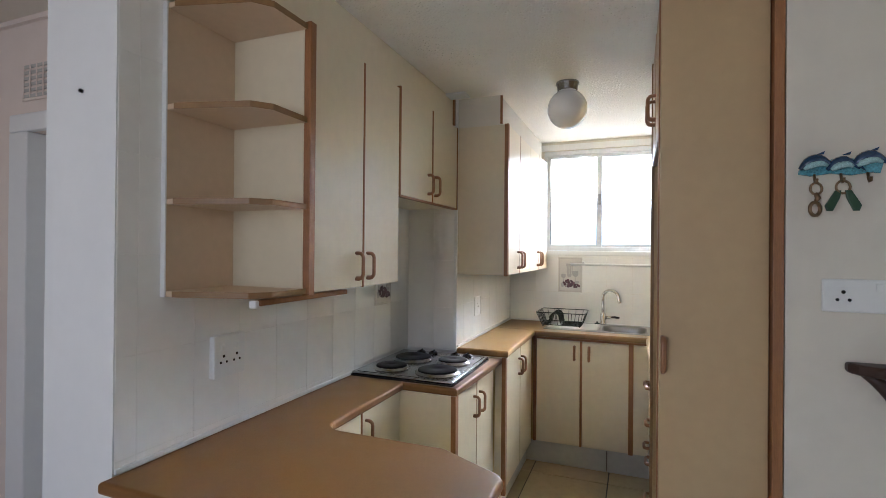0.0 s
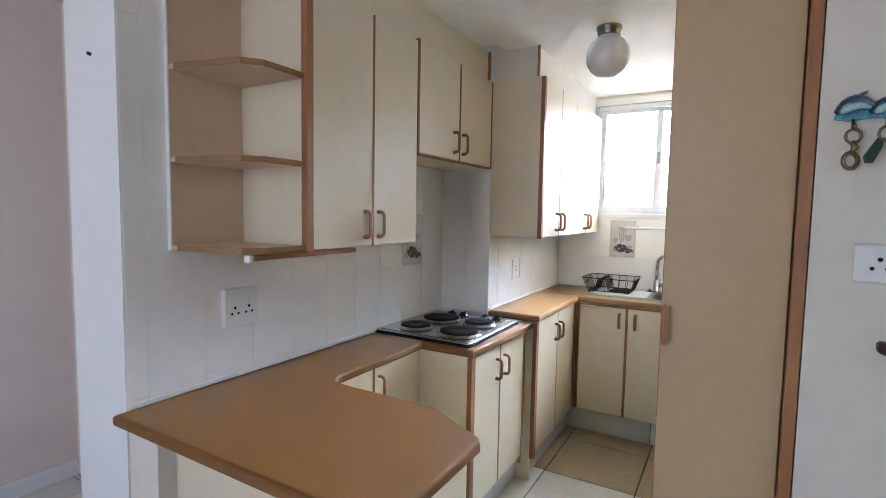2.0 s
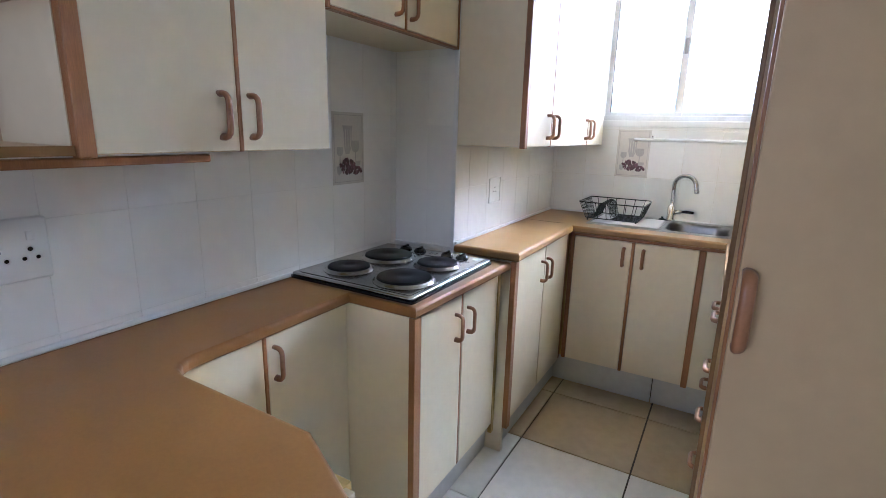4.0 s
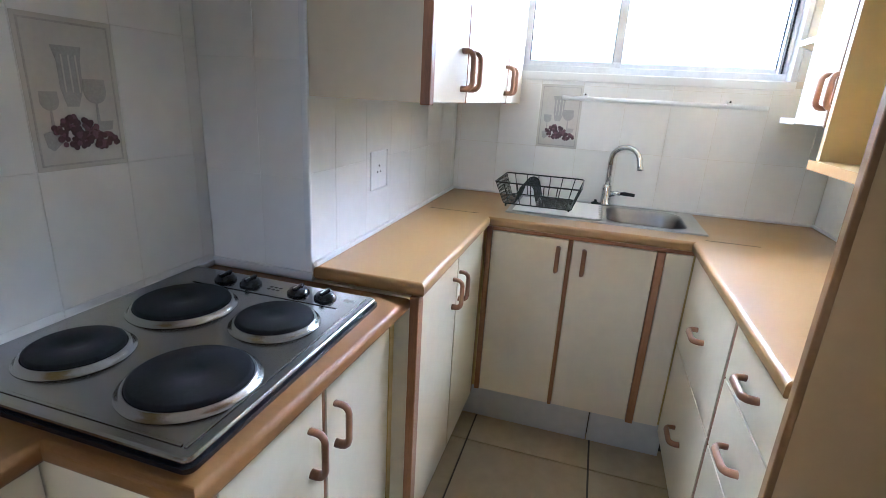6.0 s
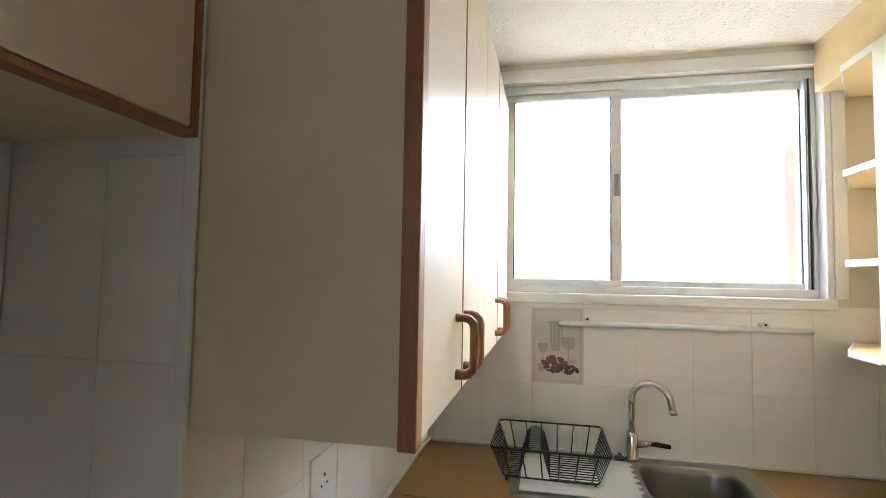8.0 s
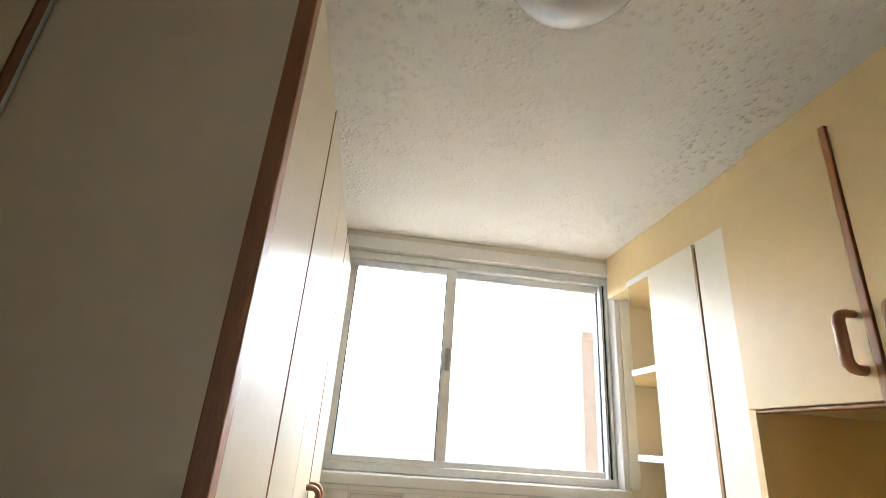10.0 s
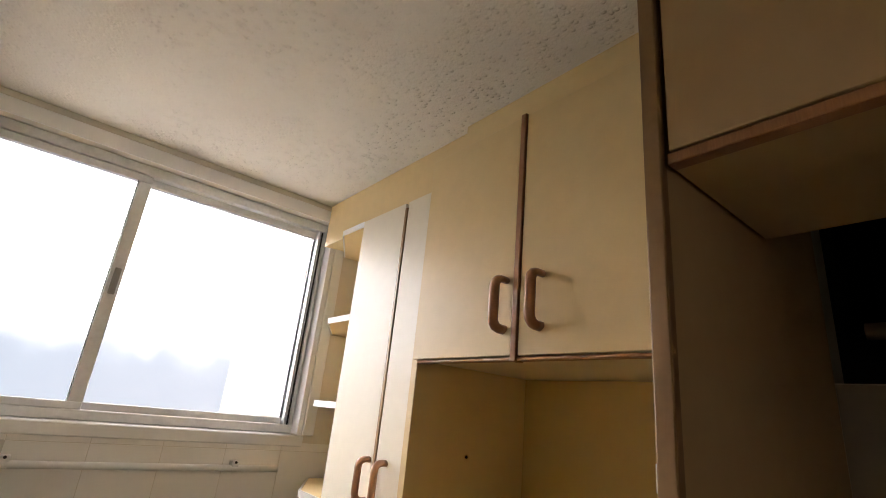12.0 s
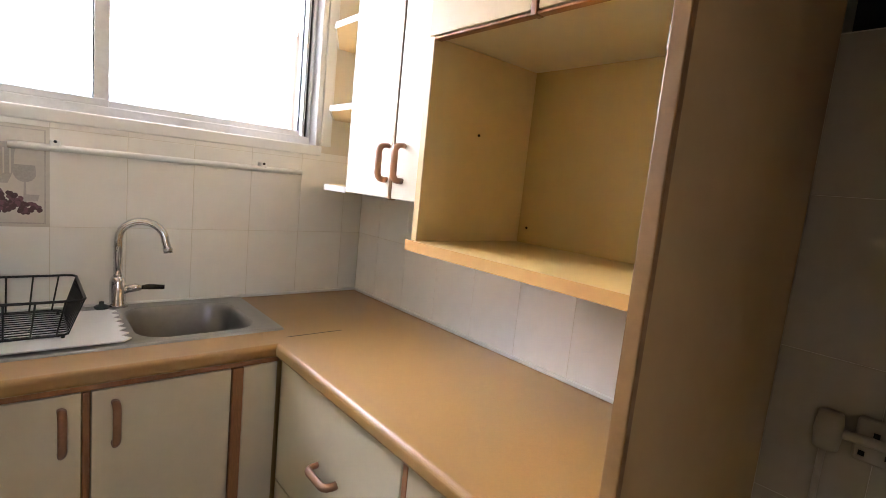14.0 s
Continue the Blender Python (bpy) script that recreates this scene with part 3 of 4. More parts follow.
struct("trim_filler_edge", box(-0.40, -0.388, JOG + 0.004, JOG + 0.016, UT + 0.008, CEIL), "trim", "brown strip on the filler edge", "trim")
struct("trim_filler_post", box(-0.667, -0.655, 2.980, 2.994, UT + 0.014, CEIL), "trim", "brown strip at the end of the filler", "trim")
rail = thing("under_shelf_rail", (-0.76, 1.75, 1.27), "thin brown rail with white end clip under the shelf", "rail")
part("bar", box(-0.695, -0.665, 1.484, 1.92, 1.283, 1.2995, 0.003), "trim", rail)
part("end_clip", box(-0.692, -0.668, 1.468, 1.484, 1.277, 1.2995, 0.004), "plastic", rail, "white plastic end clip")

# ---- base cabinets ----
def plinth(parent, b):
    return part("plinth", box(*b, 0.002), "plinth", parent, "grey recessed plinth board")


PZ = 0.15
bp = thing("base_cabinet", (-0.4, 1.5, 0), "white panelled peninsula base cabinet", "cabinet", "kitchen base cabinets")
part("back_panel", box(-0.80, -0.10, 1.325, 1.343, 0.0, LOW - 0.036), "cream", bp)
part("post", box(LX, -0.80, END + 0.001, 1.345, 0.0, LOW - 0.036), "wall", bp)
part("end_panel", box(-0.118, -0.10, 1.344, 1.72, 0.0, LOW - 0.036), "cream", bp)
part("carcass", box(LX + 0.001, -0.119, 1.346, 1.735, PZ, LOW - 0.036), "carcass", bp)
bc = thing("base_cabinet", (-0.8, 2.05, 0), "cream corner base cabinet with one brown handle", "cabinet", "kitchen base cabinets")
part("carcass", box(LX + 0.001, -0.69, 1.737, 2.352, PZ, LOW - 0.036), "carcass", bc)
panel("door", bc, "+x", -0.668, 1.78, 2.026, PZ, LOW - 0.038)
strip(bc, (-0.689, -0.666, 2.026, 2.036, PZ, LOW - 0.037))
panel("door", bc, "+x", -0.668, 2.036, 2.352, PZ, LOW - 0.038, (2.062, 0.742))
plinth(bc, (LX + 0.01, -0.72, 1.75, 2.35, 0, PZ))
bh = thing("base_cabinet", (-0.7, 2.68, 0), "cream base cabinet under the hob with brown trim", "cabinet", "kitchen base cabinets")
part("side_panel", box(LX + 0.001, -0.43, 2.354, 2.372, 0, LOW - 0.036), "cream", bh)
part("carcass", box(LX + 0.001, -0.43, 2.373, 2.988, PZ, LOW - 0.036), "carcass", bh)
strip(bh, (-0.43, -0.408, 2.352, 2.388, 0.10, LOW - 0.036))
panel("door", bh, "+x", -0.41, 2.389, 2.650, PZ, LOW - 0.038, (2.606, 0.715))
strip(bh, (-0.43, -0.411, 2.650, 2.660, PZ, LOW - 0.037))
panel("door", bh, "+x", -0.41, 2.660, 2.935, PZ, LOW - 0.038, (2.694, 0.715))
part("filler_post", box(-0.43, -0.414, 2.937, 2.960, PZ, LOW - 0.037), "cream", bh)
part("filler_post", box(-0.43, -0.414, 2.966, 2.990, 0.10, LOW - 0.037), "carcass", bh)
plinth(bh, (LX + 0.01, -0.455, 2.38, 3.00, 0, PZ))
bf = thing("base_cabinet", (-0.5, 3.4, 0), "cream two-door base cabinet with rounded brown handles", "cabinet", "kitchen base cabinets")
part("side_panel", box(LFX + 0.001, -0.38, 3.001, 3.019, 0, HIGH - 0.038), "cream", bf)
part("carcass", box(LFX + 0.001, -0.38, 3.02, 3.748, PZ, HIGH - 0.038), "carcass", bf)
strip(bf, (-0.38, -0.357, 3.0005, 3.036, 0.12, HIGH - 0.0365))
panel("door", bf, "+x", -0.36, 3.038, 3.372, PZ, HIGH - 0.039, (3.325, 0.752))
strip(bf, (-0.379, -0.3615, 3.371, 3.377, PZ, HIGH - 0.039))
panel("door", bf, "+x", -0.36, 3.377, 3.722, PZ, HIGH - 0.039, (3.398, 0.752))
strip(bf, (-0.38, -0.362, 3.724, 3.748, PZ, HIGH - 0.039))
plinth(bf, (LFX + 0.01, -0.405, 3.02, 3.80, 0, PZ))
bs = thing("base_cabinet", (0.0, 4.0, 0), "cream sink cabinet with brown strips between doors", "cabinet", "kitchen base cabinets")
part("carcass", box(-0.356, 0.388, 3.79, 3.80, PZ, HIGH - 0.038), "carcass", bs)
part("side_panel", box(-0.38, -0.357, 3.79, 4.24, PZ, HIGH - 0.038), "carcass", bs)
part("side_panel", box(0.389, 0.405, 3.79, 4.24, PZ, HIGH - 0.038), "carcass", bs)
strip(bs, (-0.356, -0.336, 3.765, 3.789, PZ, HIGH - 0.037))
strip(bs, (-0.336, 0.372, 3.768, 3.789, HIGH - 0.052, HIGH - 0.037))
panel("door", bs, "-y", 3.77, -0.336, -0.049, PZ, HIGH - 0.053, (-0.083, 0.768))
strip(bs, (-0.049, -0.035, 3.766, 3.789, PZ, HIGH - 0.053))
panel("door", bs, "-y", 3.77, -0.035, 0.254, PZ, HIGH - 0.053, (0.010, 0.768))
strip(bs, (0.254, 0.281, 3.765, 3.789, PZ - 0.005, HIGH - 0.053))
panel("filler_panel", bs, "-y", 3.772, 0.281, 0.372, PZ, HIGH - 0.053)
plinth(bs, (-0.42, 0.12, 3.80, 3.815, 0, PZ))
plinth(bs, (0.125, 0.40, 3.80, 3.815, 0, PZ))
bd = thing("drawer_cabinet", (0.6, 3.3, 0), "cream drawer unit with brown handles and dividing strip", "drawers", "kitchen base cabinets")
part("carcass", box(0.389, RX - 0.01, 2.848, 3.748, PZ, HIGH - 0.038), "carcass", bd)
panel("drawer_front", bd, "-x", 0.37, 3.203, 3.748, 0.526, HIGH - 0.039, (3.470, 0.686), True)
panel("drawer_front", bd, "-x", 0.37, 3.203, 3.748, PZ, 0.526, (3.470, 0.332), True)
strip(bd, (0.371, 0.389, 3.188, 3.203, PZ - 0.01, HIGH - 0.038))
for z0, z1, hz in ((0.714, HIGH - 0.039, 0.787), (0.520, 0.714, 0.610), (0.335, 0.520, 0.425), (PZ, 0.335, 0.245)):
    panel("drawer_front", bd, "-x", 0.37, 2.850, 3.188, z0, z1, (3.012, hz), True)
plinth(bd, (0.42, RX - 0.02, 2.85, 3.80, 0, PZ))

# ---- right side: tall panel, nook, far cabinet ----
tp = thing("partition", (0.6, 2.825, 0), "tall partition in shade-darkened tan board, brown front edge", "partition")
part("board", box(0.366, RX, 2.804, 2.822, 0, CEIL), "shaded_tan_board", tp)
part("edge_strip", box(0.353, 0.366, 2.803, 2.823, 0, CEIL, 0.002), "tan_trim", tp, "tan wooden edge strip")
part("chip", box(0.3545, 0.360, 2.8228, 2.8242, 1.508, 1.532), "white", tp, "small white chip in the edge")
nk = thing("wall_cabinet", (0.7, 3.14, 1.2), "cream cabinet with open microwave nook below two doors", "cabinet", "kitchen wall cabinets")
NX = 0.527
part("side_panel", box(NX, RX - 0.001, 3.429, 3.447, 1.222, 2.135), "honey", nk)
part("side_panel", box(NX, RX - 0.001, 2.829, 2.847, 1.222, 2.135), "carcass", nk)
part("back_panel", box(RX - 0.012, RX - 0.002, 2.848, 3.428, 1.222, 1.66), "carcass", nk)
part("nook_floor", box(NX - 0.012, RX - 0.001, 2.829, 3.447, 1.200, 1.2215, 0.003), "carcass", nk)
part("lip", box(NX - 0.016, NX - 0.0125, 2.829, 3.447, 1.199, 1.2225), "lip", nk, "orange tan front edging")
part("nook_top", box(NX + 0.02, RX - 0.001, 2.8475, 3.4285, 1.6605, 1.676), "cream", nk)
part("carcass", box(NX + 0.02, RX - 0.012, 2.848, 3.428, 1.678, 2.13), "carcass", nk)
panel("door", nk, "-x", NX - 0.003, 3.163, 3.445, 1.660, 2.135, (3.182, 1.752), material="honey")
strip(nk, (NX - 0.006, NX + 0.017, 3.150, 3.163, 1.652, 2.138))
panel("door", nk, "-x", NX - 0.003, 2.832, 3.150, 1.660, 2.135, (3.100, 1.752), material="honey")
strip(nk, (NX - 0.002, NX + 0.018, 2.832, 3.428, 1.654, 1.6595))
for y, z, x in ((3.4285, 1.476, 0.686), (3.40, 1.262, RX - 0.0125)):
    bm = bmesh.new()
    bmesh.ops.create_icosphere(bm, subdivisions=1, radius=0.0038, matrix=Matrix.Translation((x, y, z)))
    part("screw_hole", bm, "black", nk, "dark screw hole")
struct("trim_filler_right", box(NX + 0.098, RX, 2.845, 3.452, 2.137, CEIL), "honey", "cream filler above the nook cabinet", "filler")
fc = thing("wall_cabinet", (0.74, 3.75, 1.3), "white-cream narrow wall cabinet with two brown handles", "cabinet", "kitchen wall cabinets")
part("carcass", box(0.62, RX - 0.001, 3.449, 3.890, 1.302, 2.118), "cream", fc)
panel("door", fc, "-x", 0.60, 3.662, 3.894, 1.300, 2.118, (3.678, 1.395), material="pale")
strip(fc, (0.598, 0.619, 3.651, 3.662, 1.298, 2.10), material="tan_trim")
panel("door", fc, "-x", 0.60, 3.449, 3.651, 1.300, 2.118, (3.606, 1.395), material="pale")
struct("trim_filler_corner", box(0.645, RX, 3.4525, WY, 2.122, CEIL), "honey", "cream filler above the narrow cabinet", "filler")
es = thing("end_shelf", (0.78, 4.07, 1.3), "open white end shelves beside the window", "shelf")
part("back_panel", box(RX - 0.012, RX - 0.001, 3.892, 4.257, 1.302, 2.118), "honey", es)
for z in (1.300, 1.548, 1.800, 2.100):
    outline = [(RX - 0.013, 3.892), (0.6045, 3.892), (0.6045, 4.029), (0.735, 4.254), (RX - 0.013, 4.254)]
    part("shelf_board", prism(bmesh.new(), outline, z, z + 0.016, 0.002, 1), "honey", es)
    edge = [(0.600, 3.892), (0.604, 3.892), (0.604, 4.029), (0.7345, 4.254), (0.730, 4.254), (0.600, 4.031)]
    part("edging", prism(bmesh.new(), edge, z - 0.001, z + 0.017), "white", es, "white edging strip")

# ---- fridge recess and tall cupboard ----
oc = thing("wall_cabinet", (0.6, 2.45, 1.824), "overhead cabinet above the fridge recess in shade-darkened tan", "cabinet", "kitchen wall cabinets")
part("carcass", box(0.376, 0.632, 2.122, 2.799, 1.826, CEIL), "shaded_tan_board", oc)
panel("door", oc, "-x", 0.357, 2.465, 2.799, 1.838, CEIL - 0.02, (2.500, 1.985), material="shaded_tan_board")
panel("door", oc, "-x", 0.357, 2.122, 2.455, 1.838, CEIL - 0.02, (2.420, 1.985), material="shaded_tan_board")
strip(oc, (0.357, 0.375, 2.122, 2.799, 1.824, 1.8375))
strip(oc, (0.356, 0.374, 2.455, 2.465, 1.838, CEIL - 0.01))
tc_ = thing("tall_cupboard", (0.49, 2.0, 0), "tall narrow cupboard in shade-darkened beige with single brown handle", "cupboard")
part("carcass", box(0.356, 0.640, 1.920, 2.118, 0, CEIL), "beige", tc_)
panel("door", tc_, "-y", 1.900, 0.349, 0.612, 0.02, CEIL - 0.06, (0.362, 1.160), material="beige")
strip(tc_, (0.613, 0.637, 1.876, 1.919, 0, CEIL))
strip(tc_, (0.347, 0.3555, 1.921, 1.934, 0, CEIL), material="trim")
# valve and plate share the recess tone, shade included
stop = thing("stopcock", (0.87, 2.692, 1.0), "pipe valve low on the recess wall, shade in its grey", "valve")
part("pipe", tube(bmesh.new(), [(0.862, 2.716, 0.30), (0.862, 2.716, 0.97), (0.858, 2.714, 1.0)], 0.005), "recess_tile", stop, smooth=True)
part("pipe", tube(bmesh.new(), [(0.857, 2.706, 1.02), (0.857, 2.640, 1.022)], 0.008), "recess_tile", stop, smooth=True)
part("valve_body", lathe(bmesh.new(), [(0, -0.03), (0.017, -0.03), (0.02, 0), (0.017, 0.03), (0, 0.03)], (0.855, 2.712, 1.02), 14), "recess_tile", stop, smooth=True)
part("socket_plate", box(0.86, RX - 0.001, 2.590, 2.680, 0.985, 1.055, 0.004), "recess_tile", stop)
for y, z in ((2.654, 1.034), (2.636, 1.004), (2.668, 1.000)):
    part("pin_hole", box(0.8585, 0.8599, y - 0.004, y + 0.004, z - 0.004, z + 0.004), "black", stop)

# ---- hob ----
hob = thing("hob", (-0.69, 2.67, LOW), "stainless steel hob with four black solid plates", "hob")
hx0, hx1, hy0, hy1 = -0.930, -0.432, 2.370, 2.926
HZ = LOW + 0.019
bm = prism(bmesh.new(), rounded(hx0, hx1, hy0, hy1, 0.012, 4), LOW + 0.0085, HZ, 0.0045, 3)
part("top_plate", bm, "steel", hob)
bm = prism(bmesh.new(), rounded(hx0 - 0.004, hx1 + 0.004, hy0 - 0.004, hy1 + 0.004, 0.013, 4), LOW, LOW + 0.008)
part("gasket", bm, "black", hob, "black sealing edge")
part("pressed_ridge", box(-0.86, -0.485, 2.836, 2.841, HZ, HZ + 0.002, 0.0008), "steel", hob)
part("pressed_ridge", box(-0.455, -0.450, 2.388, 2.910, HZ, HZ + 0.002, 0.0008), "steel", hob)
part("pressed_ridge", box(-0.905, -0.459, 2.388, 2.393, HZ, HZ + 0.002, 0.0008), "steel", hob)
for x, y, r in ((-0.775, 2.722, 0.090), (-0.790, 2.508, 0.0725), (-0.562, 2.732, 0.0725), (-0.555, 2.510, 0.090)):
    plate = part("hotplate", lathe(bmesh.new(), [(0, 0.0155), (r * 0.22, 0.0155), (r * 0.26, 0.0168), (r - 0.005, 0.017), (r, 0.015), (r, 0.003)], (x, y, HZ), 48), "iron", hob, "black cast iron hotplate", True)
    part("trim_ring", lathe(bmesh.new(), [(r, 0.009), (r + 0.002, 0.011), (r + 0.006, 0.0105), (r + 0.009, 0.004), (r + 0.015, 0.0006)], (x, y, HZ), 48), "ring", plate, "bright steel trim ring", True)
for x in (-0.800, -0.730, -0.603, -0.535):
    knob = part("knob", lathe(bmesh.new(), [(0.025, 0), (0.0245, 0.005), (0.021, 0.008), (0.019, 0.012), (0, 0.013)], (x, 2.876, HZ), 24), "black", hob, "black plastic control knob", True)
    part("grip", box(x - 0.0045, x + 0.0045, 2.876 - 0.019, 2.876 + 0.019, HZ + 0.012, HZ + 0.019, 0.002), "black", knob)
    part("marking", box(x - 0.001, x + 0.001, 2.876 - 0.018, 2.876 - 0.002, HZ + 0.019, HZ + 0.0195), "plastic", knob)
for i in range(3):
    for j in range(2):
        part("printed_bar", box(-0.682 + i * 0.012, -0.675 + i * 0.012, 2.868 + j * 0.012, 2.874 + j * 0.012, HZ, HZ + 0.0004), "seal", hob)
part("printed_bar", box(-0.492, -0.467, 2.876, 2.890, HZ, HZ + 0.0004), "print", hob)

# ---- sink, tap, rack ----
sx0, sx1, sy0, sy1 = -0.312, 0.425, 3.862, 4.250
bm = bmesh.new()
bowl = rounded(0.072, 0.368, 3.900, 4.205, 0.07, 6)
outer = rounded(sx0, sx1, sy0, sy1, 0.012, 6)


def loop(pts, z):
    return [bm.verts.new((x, y, z)) for x, y in pts]


Z = HIGH
rims = [loop(outer, Z), loop(rounded(sx0 + 0.004, sx1 - 0.004, sy0 + 0.004, sy1 - 0.004, 0.012, 6), Z + 0.005), loop(rounded(sx0 + 0.016, sx1 - 0.016, sy0 + 0.016, sy1 - 0.016, 0.010, 6), Z + 0.0055)]
for a, b in zip(rims, rims[1:]):
    for i in range(len(a)):
        k = (i + 1) % len(a)
        bm.faces.new((a[i], a[k], b[k], b[i]))
inner = rims[-1]
b0 = loop(bowl, Z + 0.004)
es_ = [bm.edges.get((inner[i], inner[(i + 1) % len(inner)])) for i in range(len(inner))]
es2 = [bm.edges.new((b0[i], b0[(i + 1) % len(b0)])) for i in range(len(b0))]
bmesh.ops.triangle_fill(bm, edges=es_ + es2, use_beauty=True)
prev = b0
for d, sgn in ((-0.004, 0.004), (-0.02, 0.008), (-0.125, 0.016), (-0.143, 0.026), (-0.150, 0.045)):
    ring = loop(rounded(0.072 + sgn, 0.368 - sgn, 3.900 + sgn, 4.205 - sgn, max(0.02, 0.07 - sgn * 0.3), 6), Z + d)
    for i in range(len(ring)):
        k = (i + 1) % len(ring)
        bm.faces.new((prev[i], prev[k], ring[k], ring[i]))
    prev = ring
bm.faces.new(prev)
bmesh.ops.recalc_face_normals(bm, faces=bm.faces)
sink = thing("sink", (0.06, 4.05, HIGH), "stainless steel inset sink with drainer and bowl", "sink")
so = part("basin", bm, "sink", sink)
for p in so.data.polygons:
    p.use_smooth = abs(p.normal.z) < 0.97
part("drain", lathe(bmesh.new(), [(0, 0.0005), (0.02, 0.0005), (0.03, 0.003), (0.038, 0.001)], (0.22, 4.05, Z - 0.150), 24), "chrome", sink, "round chrome waste", True)
for i in range(5):
    part("drainer_rib", box(-0.25, 0.03, 3.915 + i * 0.06, 3.925 + i * 0.06, Z + 0.0045, Z + 0.008, 0.0015), "sink", sink)

tap = thing("tap", (0.07, 4.225, HIGH), "chrome swan-neck mixer tap with side lever", "tap")
tx, ty = 0.068, 4.228
part("body", lathe(bmesh.new(), [(0, 0), (0.026, 0), (0.026, 0.008), (0.021, 0.012), (0.021, 0.075), (0.018, 0.085), (0.014, 0.09), (0, 0.091)], (tx, ty, Z + 0.005), 24), "chrome", tap, smooth=True)
neck = [(tx, ty, Z + 0.09), (tx, ty, Z + 0.205)] + [(tx + 0.055 - 0.055 * math.cos(radians(a)), ty - 0.05 * (1 - math.cos(radians(a))) / 2, Z + 0.205 + 0.055 * math.sin(radians(a))) for a in range(15, 181, 15)]
neck += [(tx + 0.114, ty - 0.052, Z + 0.19), (tx + 0.116, ty - 0.053, Z + 0.180)]
part("spout", tube(bmesh.new(), neck, 0.0115, 14), "chrome", tap, smooth=True)
part("nozzle", tube(bmesh.new(), [(tx + 0.1155, ty - 0.053, Z + 0.186), (tx + 0.117, ty - 0.054, Z + 0.172)], 0.0135, 14), "chrome", tap, smooth=True)
lv = part("lever", tube(bmesh.new(), [(tx + 0.018, ty - 0.004, Z + 0.055), (tx + 0.045, ty - 0.012, Z + 0.062), (tx + 0.058, ty - 0.016, Z + 0.062)], [0.012, 0.012, 0.008], 12), "chrome", tap, smooth=True)
part("lever_grip", tube(bmesh.new(), [(tx + 0.055, ty - 0.015, Z + 0.062), (tx + 0.075, ty - 0.02, Z + 0.064), (tx + 0.115, ty - 0.03, Z + 0.063)], [0.006, 0.0085, 0.007], 10), "black", lv, "black lever grip", True)
solo("sink_plug", lathe(bmesh.new(), [(0, 0), (0.017, 0), (0.019, 0.006), (0.012, 0.010), (0.006, 0.012), (0.006, 0.02), (0, 0.021)], (0.028, 4.215, Z + 0.0056), 18), "cup", "small dark rubber plug beside the tap", "plug", smooth=True)
zz = [(0.046 + (0.012 if i % 2 else -0.006), 3.885 + i * 0.021) for i in range(15)]
solo("drainer_mat", prism(bmesh.new(), [(-0.285, 3.885)] + zz + [(-0.285, 4.179)], Z + 0.0082, Z + 0.0112), "mat", "white rubber drainer mat with zigzag edge", "mat")

rack = thing("dish_rack", (-0.2, 4.04, HIGH + 0.011), "empty black wire dish rack with humped floor wires", "dish rack")
rx0, rx1, ry0, ry1, rz0, rz1 = -0.370, -0.032, 3.915, 4.205, HIGH + 0.020, HIGH + 0.108
i0, i1, j0, j1 = rx0 + 0.035, rx1 - 0.03, ry0 + 0.03, ry1 - 0.03


def rect(x0, x1, y0, y1, z, r=0.02):
    return [(x, y, z) for x, y in rounded(x0, x1, y0, y1, r, 3)]


part("top_rim", tube(bmesh.new(), rect(rx0, rx1, ry0, ry1, rz1), 0.0032, 8, True), "wire", rack, smooth=True)
part("bottom_rim", tube(bmesh.new(), rect(i0, i1, j0, j1, rz0), 0.0026, 8, True), "wire", rack, smooth=True)
part("middle_rim", tube(bmesh.new(), [(i0 - 0.016, j0 - 0.014, rz0 + 0.052), (i0 - 0.016, j1 + 0.014, rz0 + 0.052)], 0.0018, 6), "wire", rack, smooth=True)
hump = rx0 + 0.125
for k in range(12):
    f = (k + 0.5) / 12
    ya, yb = ry0 + 0.008 + f * (ry1 - ry0 - 0.016), j0 + f * (j1 - j0)
    arch = [(hump - 0.032 * math.cos(radians(a)), yb, rz0 + 0.048 + 0.038 * math.sin(radians(a))) for a in range(0, 181, 30)]
    line = [(rx0, ya, rz1), (i0, yb, rz0), (hump - 0.046, yb, rz0)] + arch + [(hump + 0.046, yb, rz0), (i1, yb, rz0), (rx1, ya, rz1)]
    part("wire", tube(bmesh.new(), line, 0.0019, 6), "wire", rack, smooth=True)
for k in range(6):
    f = (k + 0.5) / 6
    xa, xb = rx0 + 0.01 + f * (rx1 - rx0 - 0.02), i0 + f * (i1 - i0)
    for y0, y1 in ((ry0, j0), (ry1, j1)):
        part("wire", tube(bmesh.new(), [(xa, y0, rz1), (xb, y1, rz0)], 0.0021, 6), "wire", rack, smooth=True)
for x, y in ((i0 + 0.01, j0 + 0.01), (i1 - 0.01, j0 + 0.01), (i0 + 0.01, j1 - 0.01), (i1 - 0.01, j1 - 0.01)):
    part("foot", tube(bmesh.new(), [(x, y, Z + 0.0112 if x > -0.285 else Z + 0.006), (x, y, rz0)], 0.004, 8), "wire", rack, smooth=True)

# rail under the window
tr = thing("towel_rail", (0.22, 4.25, 1.33), "white painted rail on two brackets under the window", "rail")
part("bar", tube(bmesh.new(), [(-0.17, 4.236, 1.345), (0.612, 4.236, 1.345)], 0.0095, 12), "white", tr, smooth=True)
for x in (-0.075, 0.475):
    br = part("bracket", box(x - 0.011, x + 0.011, 4.228, WY - 0.0005, 1.336, 1.366, 0.003), "white", tr)
    part("screw", tube(bmesh.new(), [(x, 4.226, 1.362), (x, 4.236, 1.362)], 0.004, 8), "black", br, "dark screw head")

